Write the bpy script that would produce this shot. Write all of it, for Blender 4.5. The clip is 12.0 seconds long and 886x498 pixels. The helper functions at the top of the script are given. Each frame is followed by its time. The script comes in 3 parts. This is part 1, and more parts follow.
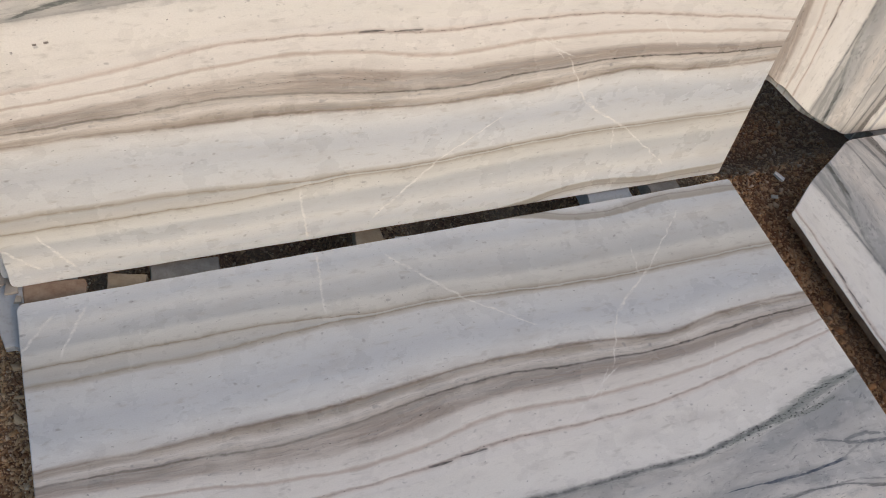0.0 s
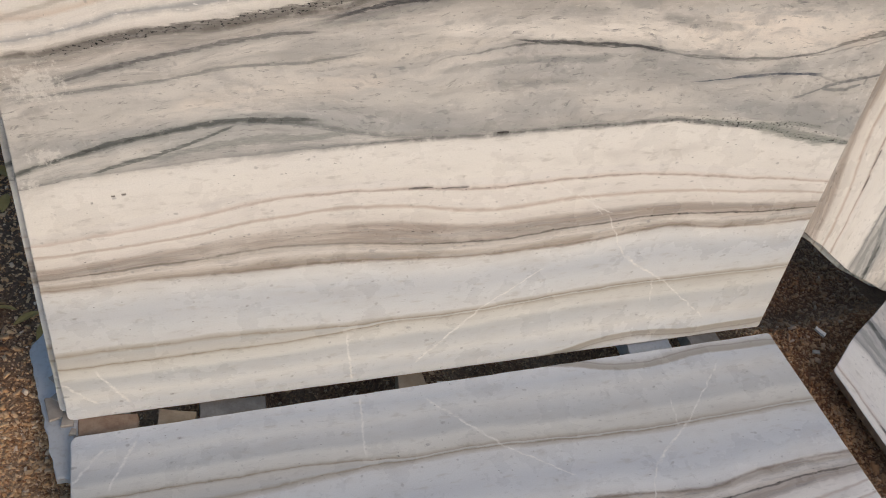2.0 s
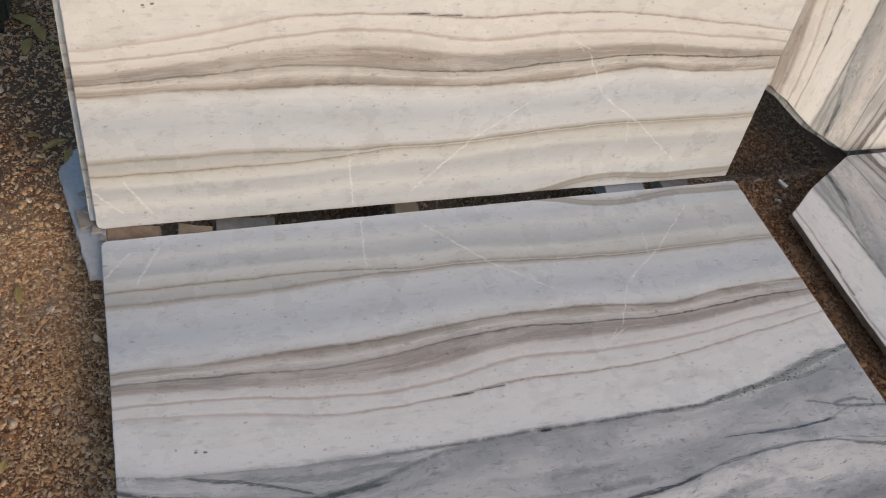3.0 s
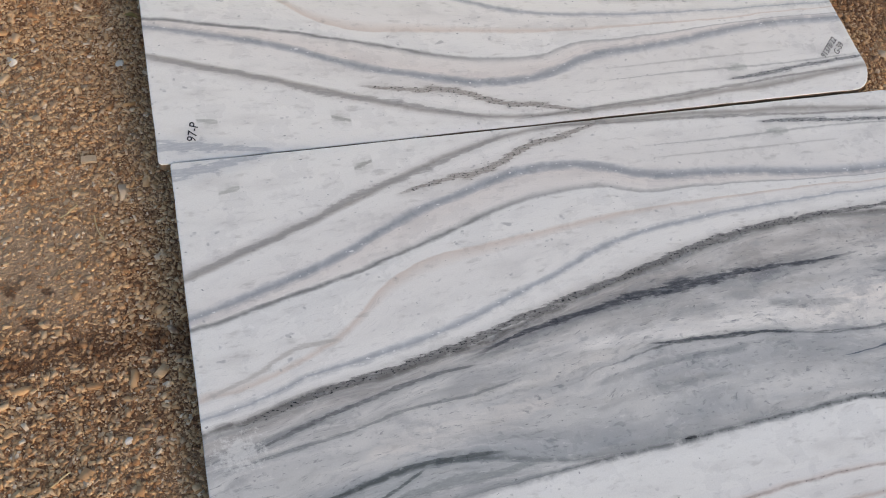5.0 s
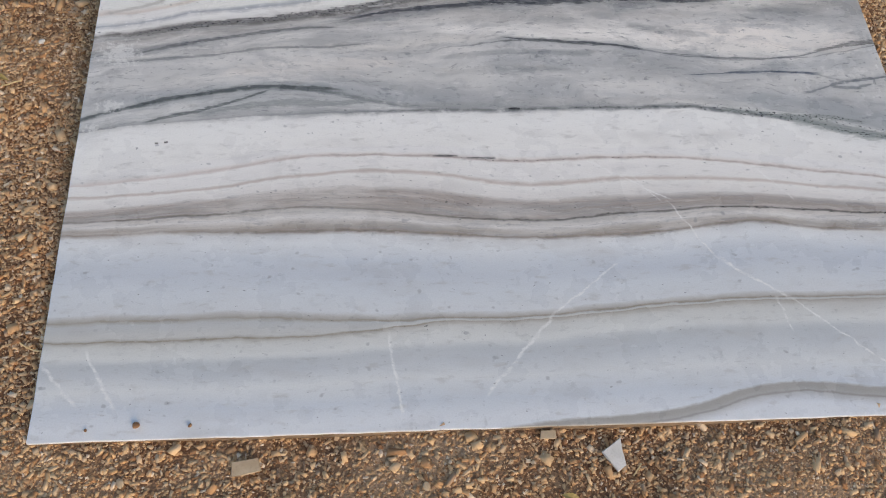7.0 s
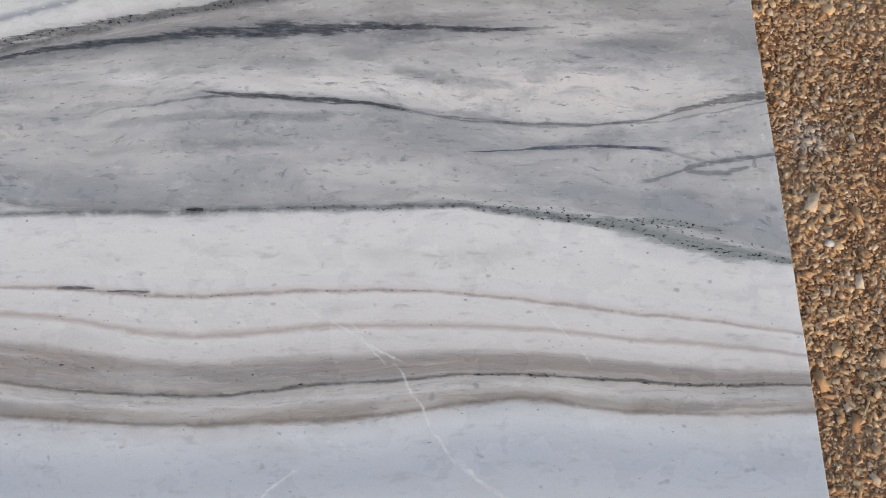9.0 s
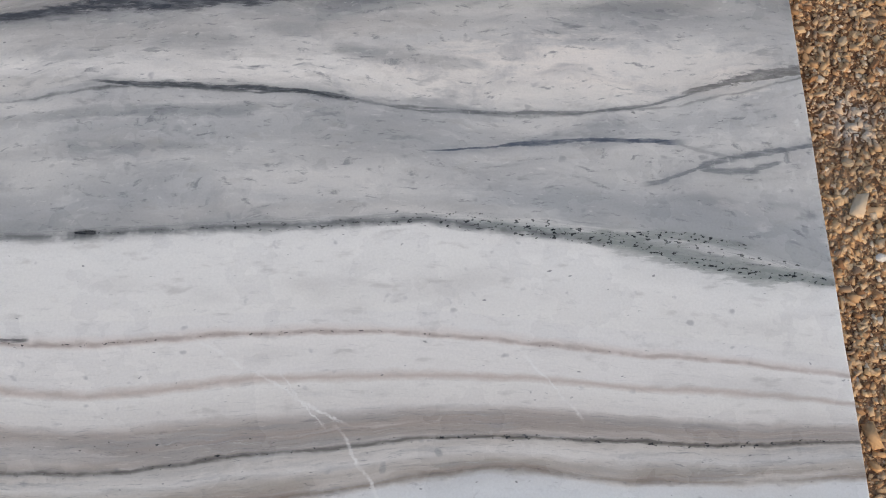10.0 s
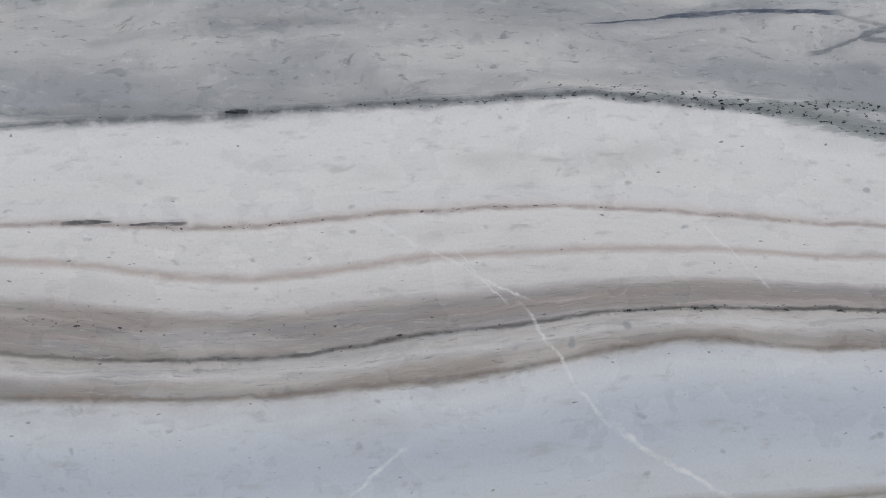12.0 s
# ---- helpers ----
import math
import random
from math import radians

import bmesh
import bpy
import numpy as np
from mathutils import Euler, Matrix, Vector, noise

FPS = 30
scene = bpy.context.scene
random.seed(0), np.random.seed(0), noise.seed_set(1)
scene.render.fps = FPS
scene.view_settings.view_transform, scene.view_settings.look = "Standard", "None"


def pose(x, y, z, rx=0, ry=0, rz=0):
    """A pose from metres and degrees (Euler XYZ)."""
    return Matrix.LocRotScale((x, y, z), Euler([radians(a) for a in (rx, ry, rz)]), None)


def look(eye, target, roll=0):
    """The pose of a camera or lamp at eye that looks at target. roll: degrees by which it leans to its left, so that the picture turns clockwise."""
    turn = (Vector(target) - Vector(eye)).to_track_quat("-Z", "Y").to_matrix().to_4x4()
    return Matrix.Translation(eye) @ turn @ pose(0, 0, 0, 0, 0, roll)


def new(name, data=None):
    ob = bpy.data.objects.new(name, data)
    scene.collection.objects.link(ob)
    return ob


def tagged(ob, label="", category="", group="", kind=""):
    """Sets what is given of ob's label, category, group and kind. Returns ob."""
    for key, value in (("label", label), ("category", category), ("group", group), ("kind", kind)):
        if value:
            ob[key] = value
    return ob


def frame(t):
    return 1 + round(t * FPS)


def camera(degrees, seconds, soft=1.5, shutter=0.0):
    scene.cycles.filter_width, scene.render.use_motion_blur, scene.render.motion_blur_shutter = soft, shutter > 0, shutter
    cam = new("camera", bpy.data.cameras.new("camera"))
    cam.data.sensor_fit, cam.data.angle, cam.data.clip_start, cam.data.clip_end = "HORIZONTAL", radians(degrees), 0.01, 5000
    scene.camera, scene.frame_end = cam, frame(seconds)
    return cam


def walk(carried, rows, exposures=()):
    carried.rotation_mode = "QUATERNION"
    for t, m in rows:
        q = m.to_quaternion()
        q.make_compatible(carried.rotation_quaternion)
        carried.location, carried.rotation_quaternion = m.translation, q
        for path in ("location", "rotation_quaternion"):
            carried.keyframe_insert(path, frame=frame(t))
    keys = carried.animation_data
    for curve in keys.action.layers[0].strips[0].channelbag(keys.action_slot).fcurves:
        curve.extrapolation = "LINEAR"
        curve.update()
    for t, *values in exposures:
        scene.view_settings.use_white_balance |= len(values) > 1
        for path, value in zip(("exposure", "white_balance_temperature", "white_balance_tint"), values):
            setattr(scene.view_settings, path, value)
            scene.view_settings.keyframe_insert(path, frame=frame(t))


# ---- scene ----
cam = camera(54.28, 12.0, soft=1.0)
walk(cam, [
    (0.0, look((0.162, 1.385, 1.268), (0.498, 1.914, 0.488), 16.13)),
    (0.5, look((0.165, 1.393, 1.285), (0.488, 2.002, 0.561), 13.14)),
    (1.0, look((0.157, 1.403, 1.320), (0.466, 2.062, 0.635), 11.60)),
    (1.5, look((0.159, 1.393, 1.324), (0.466, 2.058, 0.642), 11.75)),
    (2.0, look((0.150, 1.361, 1.316), (0.458, 2.025, 0.635), 12.11)),
    (2.5, look((0.112, 1.277, 1.296), (0.428, 1.925, 0.602), 13.21)),
    (2.7, look((0.085, 1.215, 1.289), (0.403, 1.847, 0.582), 13.78)),
    (4.3, look((0.048, 0.580, 1.199), (0.320, 1.092, 0.384), 16.00)),
    (4.5, look((0.024, 0.474, 1.177), (0.289, 0.975, 0.353), 16.00)),
    (5.0, look((0.045, 0.294, 1.199), (0.302, 0.735, 0.339), 18.70)),
    (5.5, look((0.153, 0.086, 1.193), (0.353, 0.526, 0.319), 16.94)),
    (6.0, look((0.218, -0.127, 1.195), (0.385, 0.325, 0.319), 14.49)),
    (6.5, look((0.288, -0.281, 1.172), (0.445, 0.170, 0.293), 14.89)),
    (7.0, look((0.415, -0.345, 1.165), (0.527, 0.117, 0.285), 11.46)),
    (7.5, look((0.563, -0.302, 1.146), (0.659, 0.171, 0.270), 9.60)),
    (7.7, look((0.642, -0.241, 1.139), (0.730, 0.226, 0.259), 8.61)),
    (9.5, look((0.984, 0.235, 0.847), (1.021, 0.536, -0.106), 7.29)),
    (10.0, look((1.003, 0.281, 0.774), (1.040, 0.567, -0.183), 6.15)),
    (10.5, look((1.014, 0.305, 0.718), (1.076, 0.582, -0.241), 9.58)),
    (11.0, look((1.020, 0.317, 0.704), (1.090, 0.578, -0.258), 10.70)),
    (11.5, look((0.960, 0.277, 0.691), (1.029, 0.537, -0.272), 10.72)),
    (12.0, look((0.811, 0.204, 0.705), (0.896, 0.472, -0.255), 14.32)),
],
     [(0.0, 0.03, 7000, 8), (2.7, -0.04, 6900, 8), (4.3, 0.48, 7180, 6), (7.7, 0.60, 7320, 6), (9.5, 0.56, 7380, 6), (12.0, 0.49, 7300, 4)]
)

# ---- light ----
world = bpy.data.worlds.new("sky")
scene.world = world
world.use_nodes = True
wn = world.node_tree.nodes
sky = wn.new("ShaderNodeTexSky")
sky.sky_type = "NISHITA"
sky.sun_disc = False
SUN_EL, SUN_AZ = radians(25), radians(152)      # hazy warm light that falls slantwise on the standing slabs
sky.sun_elevation, sky.sun_rotation = SUN_EL, SUN_AZ
sky.dust_density, sky.air_density, sky.ozone_density = 2.2, 1.0, 2.0
wn["Background"].inputs["Strength"].default_value = 0.145
world.node_tree.links.new(sky.outputs[0], wn["Background"].inputs["Color"])
sun = new("sun", bpy.data.lights.new("sun", "SUN"))
sun.data.energy, sun.data.angle, sun.data.color = 0.34, radians(22), (1.0, 0.42, 0.12)
toward = Vector((math.sin(SUN_AZ) * math.cos(SUN_EL), math.cos(SUN_AZ) * math.cos(SUN_EL), math.sin(SUN_EL)))
sun.matrix_world = look(toward * 20, (0, 0, 0))

# ---- node helpers ----


class Nodes:
    """Short-hand for building one material's nodes."""

    def __init__(self, name):
        self.mat = bpy.data.materials.new(name)
        self.mat.use_nodes = True
        self.tree = self.mat.node_tree
        self.bsdf = self.tree.nodes["Principled BSDF"]

    def put(self, kind, **inputs):
        node = self.tree.nodes.new(kind)
        for key, value in inputs.items():
            self.feed(node.inputs[key.replace("_", " ")], value)
        return node

    def feed(self, socket, value):
        if isinstance(value, bpy.types.NodeSocket):
            self.tree.links.new(value, socket)
        else:
            socket.default_value = value

    def math(self, op, a, b=0.0, c=None, clamp=False):
        node = self.tree.nodes.new("ShaderNodeMath")
        node.operation, node.use_clamp = op, clamp
        self.feed(node.inputs[0], a)
        self.feed(node.inputs[1], b)
        if c is not None:
            self.feed(node.inputs[2], c)
        return node.outputs[0]

    def add(self, a, b): return self.math("ADD", a, b)
    def sub(self, a, b): return self.math("SUBTRACT", a, b)
    def mul(self, a, b): return self.math("MULTIPLY", a, b)

    def span(self, x, a, b, lo=0.0, hi=1.0, smooth=False):
        node = self.tree.nodes.new("ShaderNodeMapRange")
        node.interpolation_type = "SMOOTHSTEP" if smooth else "LINEAR"
        for i, value in enumerate((x, a, b, lo, hi)):
            self.feed(node.inputs[i], value)
        return node.outputs[0]

    def xyz(self, x, y, z=0.0):
        return self.put("ShaderNodeCombineXYZ", X=x, Y=y, Z=z).outputs[0]

    def noise(self, vec, scale, detail=3.0, rough=0.55, distort=0.0):
        node = self.put("ShaderNodeTexNoise", Vector=vec, Scale=scale, Detail=detail, Roughness=rough, Distortion=distort)
        return node.outputs["Fac"]

    def curve(self, x, heights):
        """A smooth line through heights set evenly over x from 0 to 1."""
        node = self.tree.nodes.new("ShaderNodeFloatCurve")
        c = node.mapping.curves[0]
        node.mapping.use_clip = False
        last = len(heights) - 1
        for i in range(1, last):
            c.points.new(i / last, heights[i])
        c.points[0].location = (0.0, heights[0])
        c.points[-1].location = (1.0, heights[-1])
        for pt in c.points:
            pt.handle_type = "AUTO"
        node.mapping.update()
        self.feed(node.inputs["Value"], x)
        return node.outputs[0]

    def ramp(self, x, stops, ease="LINEAR"):
        node = self.tree.nodes.new("ShaderNodeValToRGB")
        node.color_ramp.interpolation = ease
        el = node.color_ramp.elements
        while len(el) < len(stops):
            el.new(0.5)
        for e, (at, col) in zip(el, stops):
            e.position = at
            e.color = (*col, 1) if len(col) == 3 else col
        self.feed(node.inputs[0], x)
        return node.outputs[0]

    def mix(self, fac, a, b, mode="MIX"):
        node = self.tree.nodes.new("ShaderNodeMix")
        node.data_type, node.blend_type = "RGBA", mode
        self.feed(node.inputs[0], fac)
        for socket, value in ((node.inputs[6], a), (node.inputs[7], b)):
            self.feed(socket, (*value, 1) if isinstance(value, tuple) and len(value) == 3 else value)
        return node.outputs[2]

    def finish(self, color, rough, bump=None, strength=0.2, distance=0.002, **more):
        self.feed(self.bsdf.inputs["Base Color"], color if not isinstance(color, tuple) else (*color, 1))
        self.feed(self.bsdf.inputs["Roughness"], rough)
        for key, value in more.items():
            self.feed(self.bsdf.inputs[key.replace("_", " ")], value)
        if bump is not None:
            b = self.put("ShaderNodeBump", Strength=strength, Distance=distance, Height=bump)
            self.tree.links.new(b.outputs[0], self.bsdf.inputs["Normal"])
        return self.mat


# ---- marble ----
LONG, DEEP = 1.4, 1.13      # a slab's width and depth


def marble():
    """Banded white marble in the slab's own plane: u along the bands, v across them, in metres, from the UV map."""
    n = Nodes("banded_marble")
    uv = n.put("ShaderNodeSeparateXYZ", Vector=n.tree.nodes.new("ShaderNodeUVMap").outputs[0])
    u, v0 = uv.outputs[0], uv.outputs[1]
    flat = n.xyz(u, v0)
    # slow and fine wandering of the bands, wildest in the grey zone
    slow = n.noise(n.xyz(n.mul(u, 5.0), n.mul(v0, 11.0)), 1.0, 2.0)
    curl = n.noise(n.xyz(n.mul(u, 9.0), n.mul(v0, 20.0)), 1.0, 3.0, 0.5, 0.3)
    fine = n.noise(n.xyz(n.mul(u, 40.0), n.mul(v0, 110.0)), 1.0, 3.0, 0.6)
    wild = n.mul(n.span(v0, .53, .60, 0, 1, True), n.span(v0, .80, .70, 0, 1, True))
    v = n.add(v0, n.add(n.mul(n.sub(slow, 0.5), 0.016), n.mul(n.sub(fine, 0.5), 0.006)))
    v = n.add(v, n.mul(n.sub(curl, .5), n.add(.007, n.mul(wild, .009))))
    w = n.math("DIVIDE", u, LONG)
    vv, ww = v, w
    lines = []
    lines.append(n.curve(w, [.126, .124, .128, .143, .148, .163, .173, .172, .172]))
    lines.append(n.curve(w, [.155, .156, .156, .150, .153, .168, .178, .177, .178]))
    lines.append(n.curve(w, [.293, .299, .300, .294, .287, .291, .308, .298, .294]))
    lines.append(n.curve(w, [.317, .325, .343, .327, .317, .329, .338, .328, .326]))
    lines.append(n.curve(w, [.331, .347, .372, .367, .350, .354, .361, .345, .337]))
    lines.append(n.curve(w, [.360, .371, .402, .408, .385, .395, .393, .378, .360]))
    lines.append(n.curve(w, [.378, .402, .434, .440, .430, .434, .429, .408, .386]))
    lines.append(n.curve(w, [.478, .506, .517, .527, .530, .538, .538, .508, .473]))
    lines.append(n.curve(w, [.501, .557, .570, .538, .537, .546, .548, .530, .484]))
    lines.append(n.curve(w, [.620, .636, .650, .650, .684, .677, .654, .653, .687]))
    lines.append(n.curve(w, [.632, .667, .702, .744, .766, .774, .776, .765, .750]))
    lines.append(n.curve(w, [.675, .707, .725, .767, .813, .848, .869, .867, .860]))
    lines.append(n.curve(w, [.696, .735, .764, .818, .878, .902, .909, .912, .913]))
    lines.append(n.curve(w, [.722, .768, .886, .912, .928, .935, .935, .930, .925]))
    lines.append(n.curve(w, [.834, .853, .875, .900, .931, .962, .985, .990, .966, .964, .958, .950, .944, .942, .940]))
    lines.append(n.curve(w, [.853, .877, .907, .950, .991, 1.021, 1.041, 1.034, 1.001, .990, .981, .968, .955, .952, .950]))
    lines.append(n.curve(w, [.915, .978, 1.047, 1.106, 1.126, 1.124, 1.116, 1.104, 1.084]))
    lines.append(n.curve(w, [1.085, 1.120, 1.17, 1.2, 1.2, 1.2, 1.2, 1.2, 1.2]))
    s = n.span(v, 0.0, lines[0])
    for lower, upper in zip(lines, lines[1:]):
        s = n.add(s, n.span(v, lower, upper))
    s = n.add(s, n.span(v, lines[-1], 1.25))
    white = (.83, .825, .815)
    low = [(0.0, (.74, .76, .79)), (.2, (.64, .675, .72)), (.42, (.72, .735, .745)), (.60, (.60, .625, .65)), (.72, (.57, .595, .615)), (.80, (.71, .72, .715)), (.95, (.65, .655, .64)), (1.0, (.47, .44, .40)),
           (1.15, (.62, .62, .605)), (1.8, (.57, .585, .59)), (2.0, (.47, .44, .40)), (2.08, (.69, .71, .73)), (2.3, (.67, .70, .735)),
           (2.5, (.61, .645, .695)), (2.65, (.64, .675, .72)), (2.85, (.75, .77, .79)), (2.96, (.72, .73, .74))]
    low += [(3.0, (.42, .37, .33)), (3.3, (.52, .485, .45)),
           (3.55, (.72, .705, .69)), (3.9, (.62, .59, .56)), (4.0, (.40, .37, .34)), (4.15, (.50, .46, .43)), (4.6, (.47, .425, .395)),
           (5.0, (.51, .465, .435)), (5.25, (.75, .735, .72)), (5.85, (.82, .81, .795)), (6.0, (.63, .57, .535)), (6.15, (.80, .79, .78)),
           (6.88, (.83, .82, .81)), (7.0, (.72, .67, .645)), (7.08, (.81, .805, .80))]
    high = [(7.3, white), (7.8, (.84, .84, .835)), (8.0, (.80, .80, .795)), (8.02, (.45, .46, .47)), (8.5, (.62, .63, .63)), (9.0, (.50, .515, .525)), (9.15, (.51, .525, .54)), (9.45, (.64, .64, .635)),
            (9.9, (.62, .62, .62)), (10.0, (.57, .575, .58)), (10.2, (.72, .705, .685)), (10.6, (.66, .655, .65)), (10.92, (.56, .56, .56)), (11.0, (.40, .405, .41)),
            (11.3, (.48, .465, .455)), (11.8, (.53, .51, .495)), (12.0, (.38, .37, .36)), (12.1, (.76, .745, .73)), (12.5, white)]
    high += [(12.92, white), (13.0, (.52, .55, .59)), (13.1, white), (13.8, (.82, .81, .80)), (14.0, (.73, .675, .635)), (14.1, white),
            (14.93, (.82, .82, .815)), (15.0, (.54, .54, .54)), (15.2, (.80, .78, .765)), (15.8, (.78, .75, .73)), (16.0, (.46, .49, .53)), (16.12, (.80, .79, .78)), (16.9, white),
            (17.0, (.46, .44, .42)), (17.07, (.76, .75, .74)), (17.14, white), (17.94, white), (18.0, (.79, .79, .785)), (19.0, (.82, .82, .815))]
    mid, top = [p for p in high if p[0] < 12.6], [p for p in high if p[0] >= 12.5]
    for a, b, table in ((0, 7.2, low), (7.2, 12.5, mid), (12.5, 19, top)):
        tone = n.ramp(n.span(s, a, b), [((at - a) / (b - a), c) for at, c in table])
        tint = tone if a == 0 else n.mix(n.math("GREATER_THAN", s, a), tint, tone)
    def then(tint, x):
        """x, worked out only once tint is known: keeps few values alive at a time."""
        return n.math("MULTIPLY_ADD", tint, 1e-7, x)

    # single veins and soft bands: from u0 to u1 through heights; half width, ink, strength, softness of the edge
    stray = n.mul(n.sub(n.noise(n.xyz(n.mul(u, 22.0), n.mul(v0, 34.0)), 1.0, 5.0, .66), .5), .012)
    fray = n.noise(n.xyz(n.mul(u, 20.0), n.mul(v0, 90.0), 6.0), 1.0, 5.0, .7)
    rag = n.noise(n.xyz(n.mul(u, 55.0), n.mul(v0, 260.0), 1.0), 1.0, 4.0, .65)
    dots = n.noise(n.xyz(n.mul(u, 170.0), n.mul(v0, 290.0), 4.0), 1.0, 2.0, .6)

    def vein(tint, u0, u1, heights, half, ink, much, soft=.5, swell=(.35, .8, 1, 1, .8, .35), specks=0.0, halo=.35):
        here = then(tint, u)
        x = n.span(here, u0, u1)
        inside = n.mul(n.math("GREATER_THAN", here, u0), n.math("LESS_THAN", here, u1))
        off = n.math("ABSOLUTE", n.add(n.sub(v0, n.curve(x, heights)), n.mul(stray, min(1.0, .35 + half * 25))))
        wide = n.mul(n.mul(n.curve(x, list(swell)), n.span(fray, .34, .66, .25 if halo else .5, 1.7)), half)
        ratio = n.math("DIVIDE", off, n.add(wide, .0002))
        cover = n.mul(n.span(ratio, 1 + soft, 1 - soft, 0, much, True), n.span(rag, .30, .55, .55 if halo else .8, 1.0))
        if halo:
            around = n.mul(n.span(off, half * 3.2, half * .3, 0, much * halo, True), n.span(fray, .35, .65, .3, 1.0))
            cover = n.math("MAXIMUM", cover, around)
        ends = n.mul(n.span(x, 0, .10, 0, 1, True), n.span(x, 1, .90, 0, 1, True))
        cover = n.mul(n.mul(cover, inside), ends)
        tint = n.mix(cover, tint, ink)
        if specks:
            tint = n.mix(n.mul(n.mul(n.span(dots, .58, .62), n.span(cover, .2, .6)), specks), tint, (.035, .04, .042))
        return tint

    grey, blue, black, pale = (.44, .445, .45), (.50, .515, .53), (.12, .13, .14), (.80, .785, .765)
    # broad soft bands of the grey zone
    tint = vein(tint, .55, 1.40, [.634, .631, .629, .637, .638], .022, blue, .55, .7, halo=0)
    tint = vein(tint, .50, 1.12, [.533, .540, .546, .551, .554, .546], .010, grey, .75, .6, halo=0)
    tint = vein(tint, .56, 1.05, [.703, .706, .704, .700, .670], .013, (.85, .835, .82), .9, .6, halo=0)
    tint = vein(tint, .95, 1.40, [.702, .697, .700, .694, .702], .027, (.86, .825, .795), .92, .6, halo=0)
    tint = vein(tint, .80, 1.20, [.589, .584, .591, .596], .016, (.70, .695, .69), .7, .7, halo=0)
    tint = vein(tint, .20, .52, [.599, .615, .624, .626], .016, (.78, .75, .725), .75, .7, halo=0)
    tint = vein(tint, .0, .50, [.640, .655, .668, .676, .690], .020, grey, .5, .7, halo=0)
    tint = vein(tint, .75, 1.36, [.745, .750, .765, .790, .800], .014, (.76, .74, .72), .6, .7, halo=0)
    tint = vein(tint, .30, 1.12, [.700, .722, .740, .752, .756, .752], .014, (.48, .475, .47), .6, .6, halo=0)
    tint = vein(tint, .92, 1.09, [.728, .717, .709, .703], .008, grey, .7, .7, halo=0)
    tint = vein(tint, .74, .93, [.731, .740, .751], .009, grey, .65, .7, halo=0)
    tint = vein(tint, .89, 1.08, [.755, .767, .779, .792], .006, grey, .6, .7, halo=0)
    tint = vein(tint, .56, .82, [.600, .616, .621, .619], .005, grey, .7, .7, halo=0)
    tint = vein(tint, .56, .88, [.638, .650, .657, .657, .662], .006, (.36, .375, .39), .65, .7, halo=0)
    # streaks that run with the bands, strongest in the grey zone
    zone = n.ramp(n.math("DIVIDE", s, 19.0), [(0, (.16,) * 3), (2.9 / 19, (.12,) * 3), (3 / 19, (.7,) * 3), (5 / 19, (.85,) * 3), (5.3 / 19, (.14,) * 3), (7.9 / 19, (.06,) * 3),
                                               (8.1 / 19, (.85,) * 3), (12 / 19, (.95,) * 3), (12.2 / 19, (.10,) * 3), (15 / 19, (.16,) * 3), (17.2 / 19, (.08,) * 3), (1, (.06,) * 3)])
    bent = n.add(n.mul(s, .056), n.mul(n.sub(curl, .5), .012))
    streak = n.noise(n.xyz(n.mul(u, 3.2), n.mul(bent, 38.0), 2.3), 1.0, 4.0, 0.58, 0.0)
    band = n.noise(n.xyz(n.mul(u, 9.0), n.mul(bent, 95.0), 8.1), 1.0, 3.0, 0.55, 0.0)
    wisp = n.noise(n.xyz(n.mul(u, 26.0), n.mul(bent, 190.0), 3.7), 1.0, 3.0, 0.6, 0.0)
    patchy = n.noise(n.xyz(n.mul(u, 5.0), n.mul(bent, 17.0), 5.0), 1.0, 3.0, .55)
    many = n.mul(zone, n.span(patchy, .36, .62, .10, 1.0, True))
    tint = n.mix(n.mul(n.span(patchy, .54, .36, 0, .55, True), zone), tint, (.76, .75, .735))
    tint = n.mix(n.mul(n.mul(n.span(streak, 0.47, 0.72, 0, 1, True), zone), .50), tint, (.40, .415, .43))
    tint = n.mix(n.mul(n.mul(n.span(streak, 0.50, 0.30, 0, 1, True), zone), .60), tint, (.79, .775, .755))
    tint = n.mix(n.mul(n.mul(n.span(band, 0.55, 0.74, 0, 1, True), many), .55), tint, (.34, .35, .37))
    tint = n.mix(n.mul(n.mul(n.span(wisp, 0.59, 0.74, 0, 1, True), many), .60), tint, (.24, .25, .27))
    tint = n.mix(n.mul(n.mul(n.span(wisp, 0.42, 0.28, 0, 1, True), zone), .30), tint, (.78, .77, .76))
    # soft grey and pinkish clouding, long blots and small dark flecks in the white
    cloud = n.noise(n.xyz(n.mul(u, 7.0), n.mul(v, 20.0)), 1.0, 3.0, 0.55)
    tint = n.mix(n.span(cloud, 0.50, 0.75, 0, .24, True), tint, (.50, .49, .48))
    blot = n.noise(n.xyz(n.mul(u, 26.0), n.mul(v, 80.0)), 1.0, 3.0, .55)
    tint = n.mix(n.mul(n.span(blot, 0.57, 0.76, 0, 1, True), .32), tint, (.44, .43, .41))
    fleck = n.noise(n.xyz(n.mul(u, 95.0), n.mul(v, 190.0)), 1.0, 2.0)
    tint = n.mix(n.mul(n.span(fleck, 0.70, 0.77, 0, 1, True), .6), tint, (.16, .17, .18))
    spots = n.noise(n.xyz(n.mul(u, 62.0), n.mul(v0, 74.0), 2.2), 1.0, 1.5, .5)
    tint = n.mix(n.mul(n.span(spots, .69, .79, 0, 1, True), .42), tint, (.30, .31, .33))
    # thin dark seams with black grains strung along them
    grain = n.noise(n.xyz(n.mul(u, 95.0), n.mul(v0, 170.0)), 1.0, 2.0)
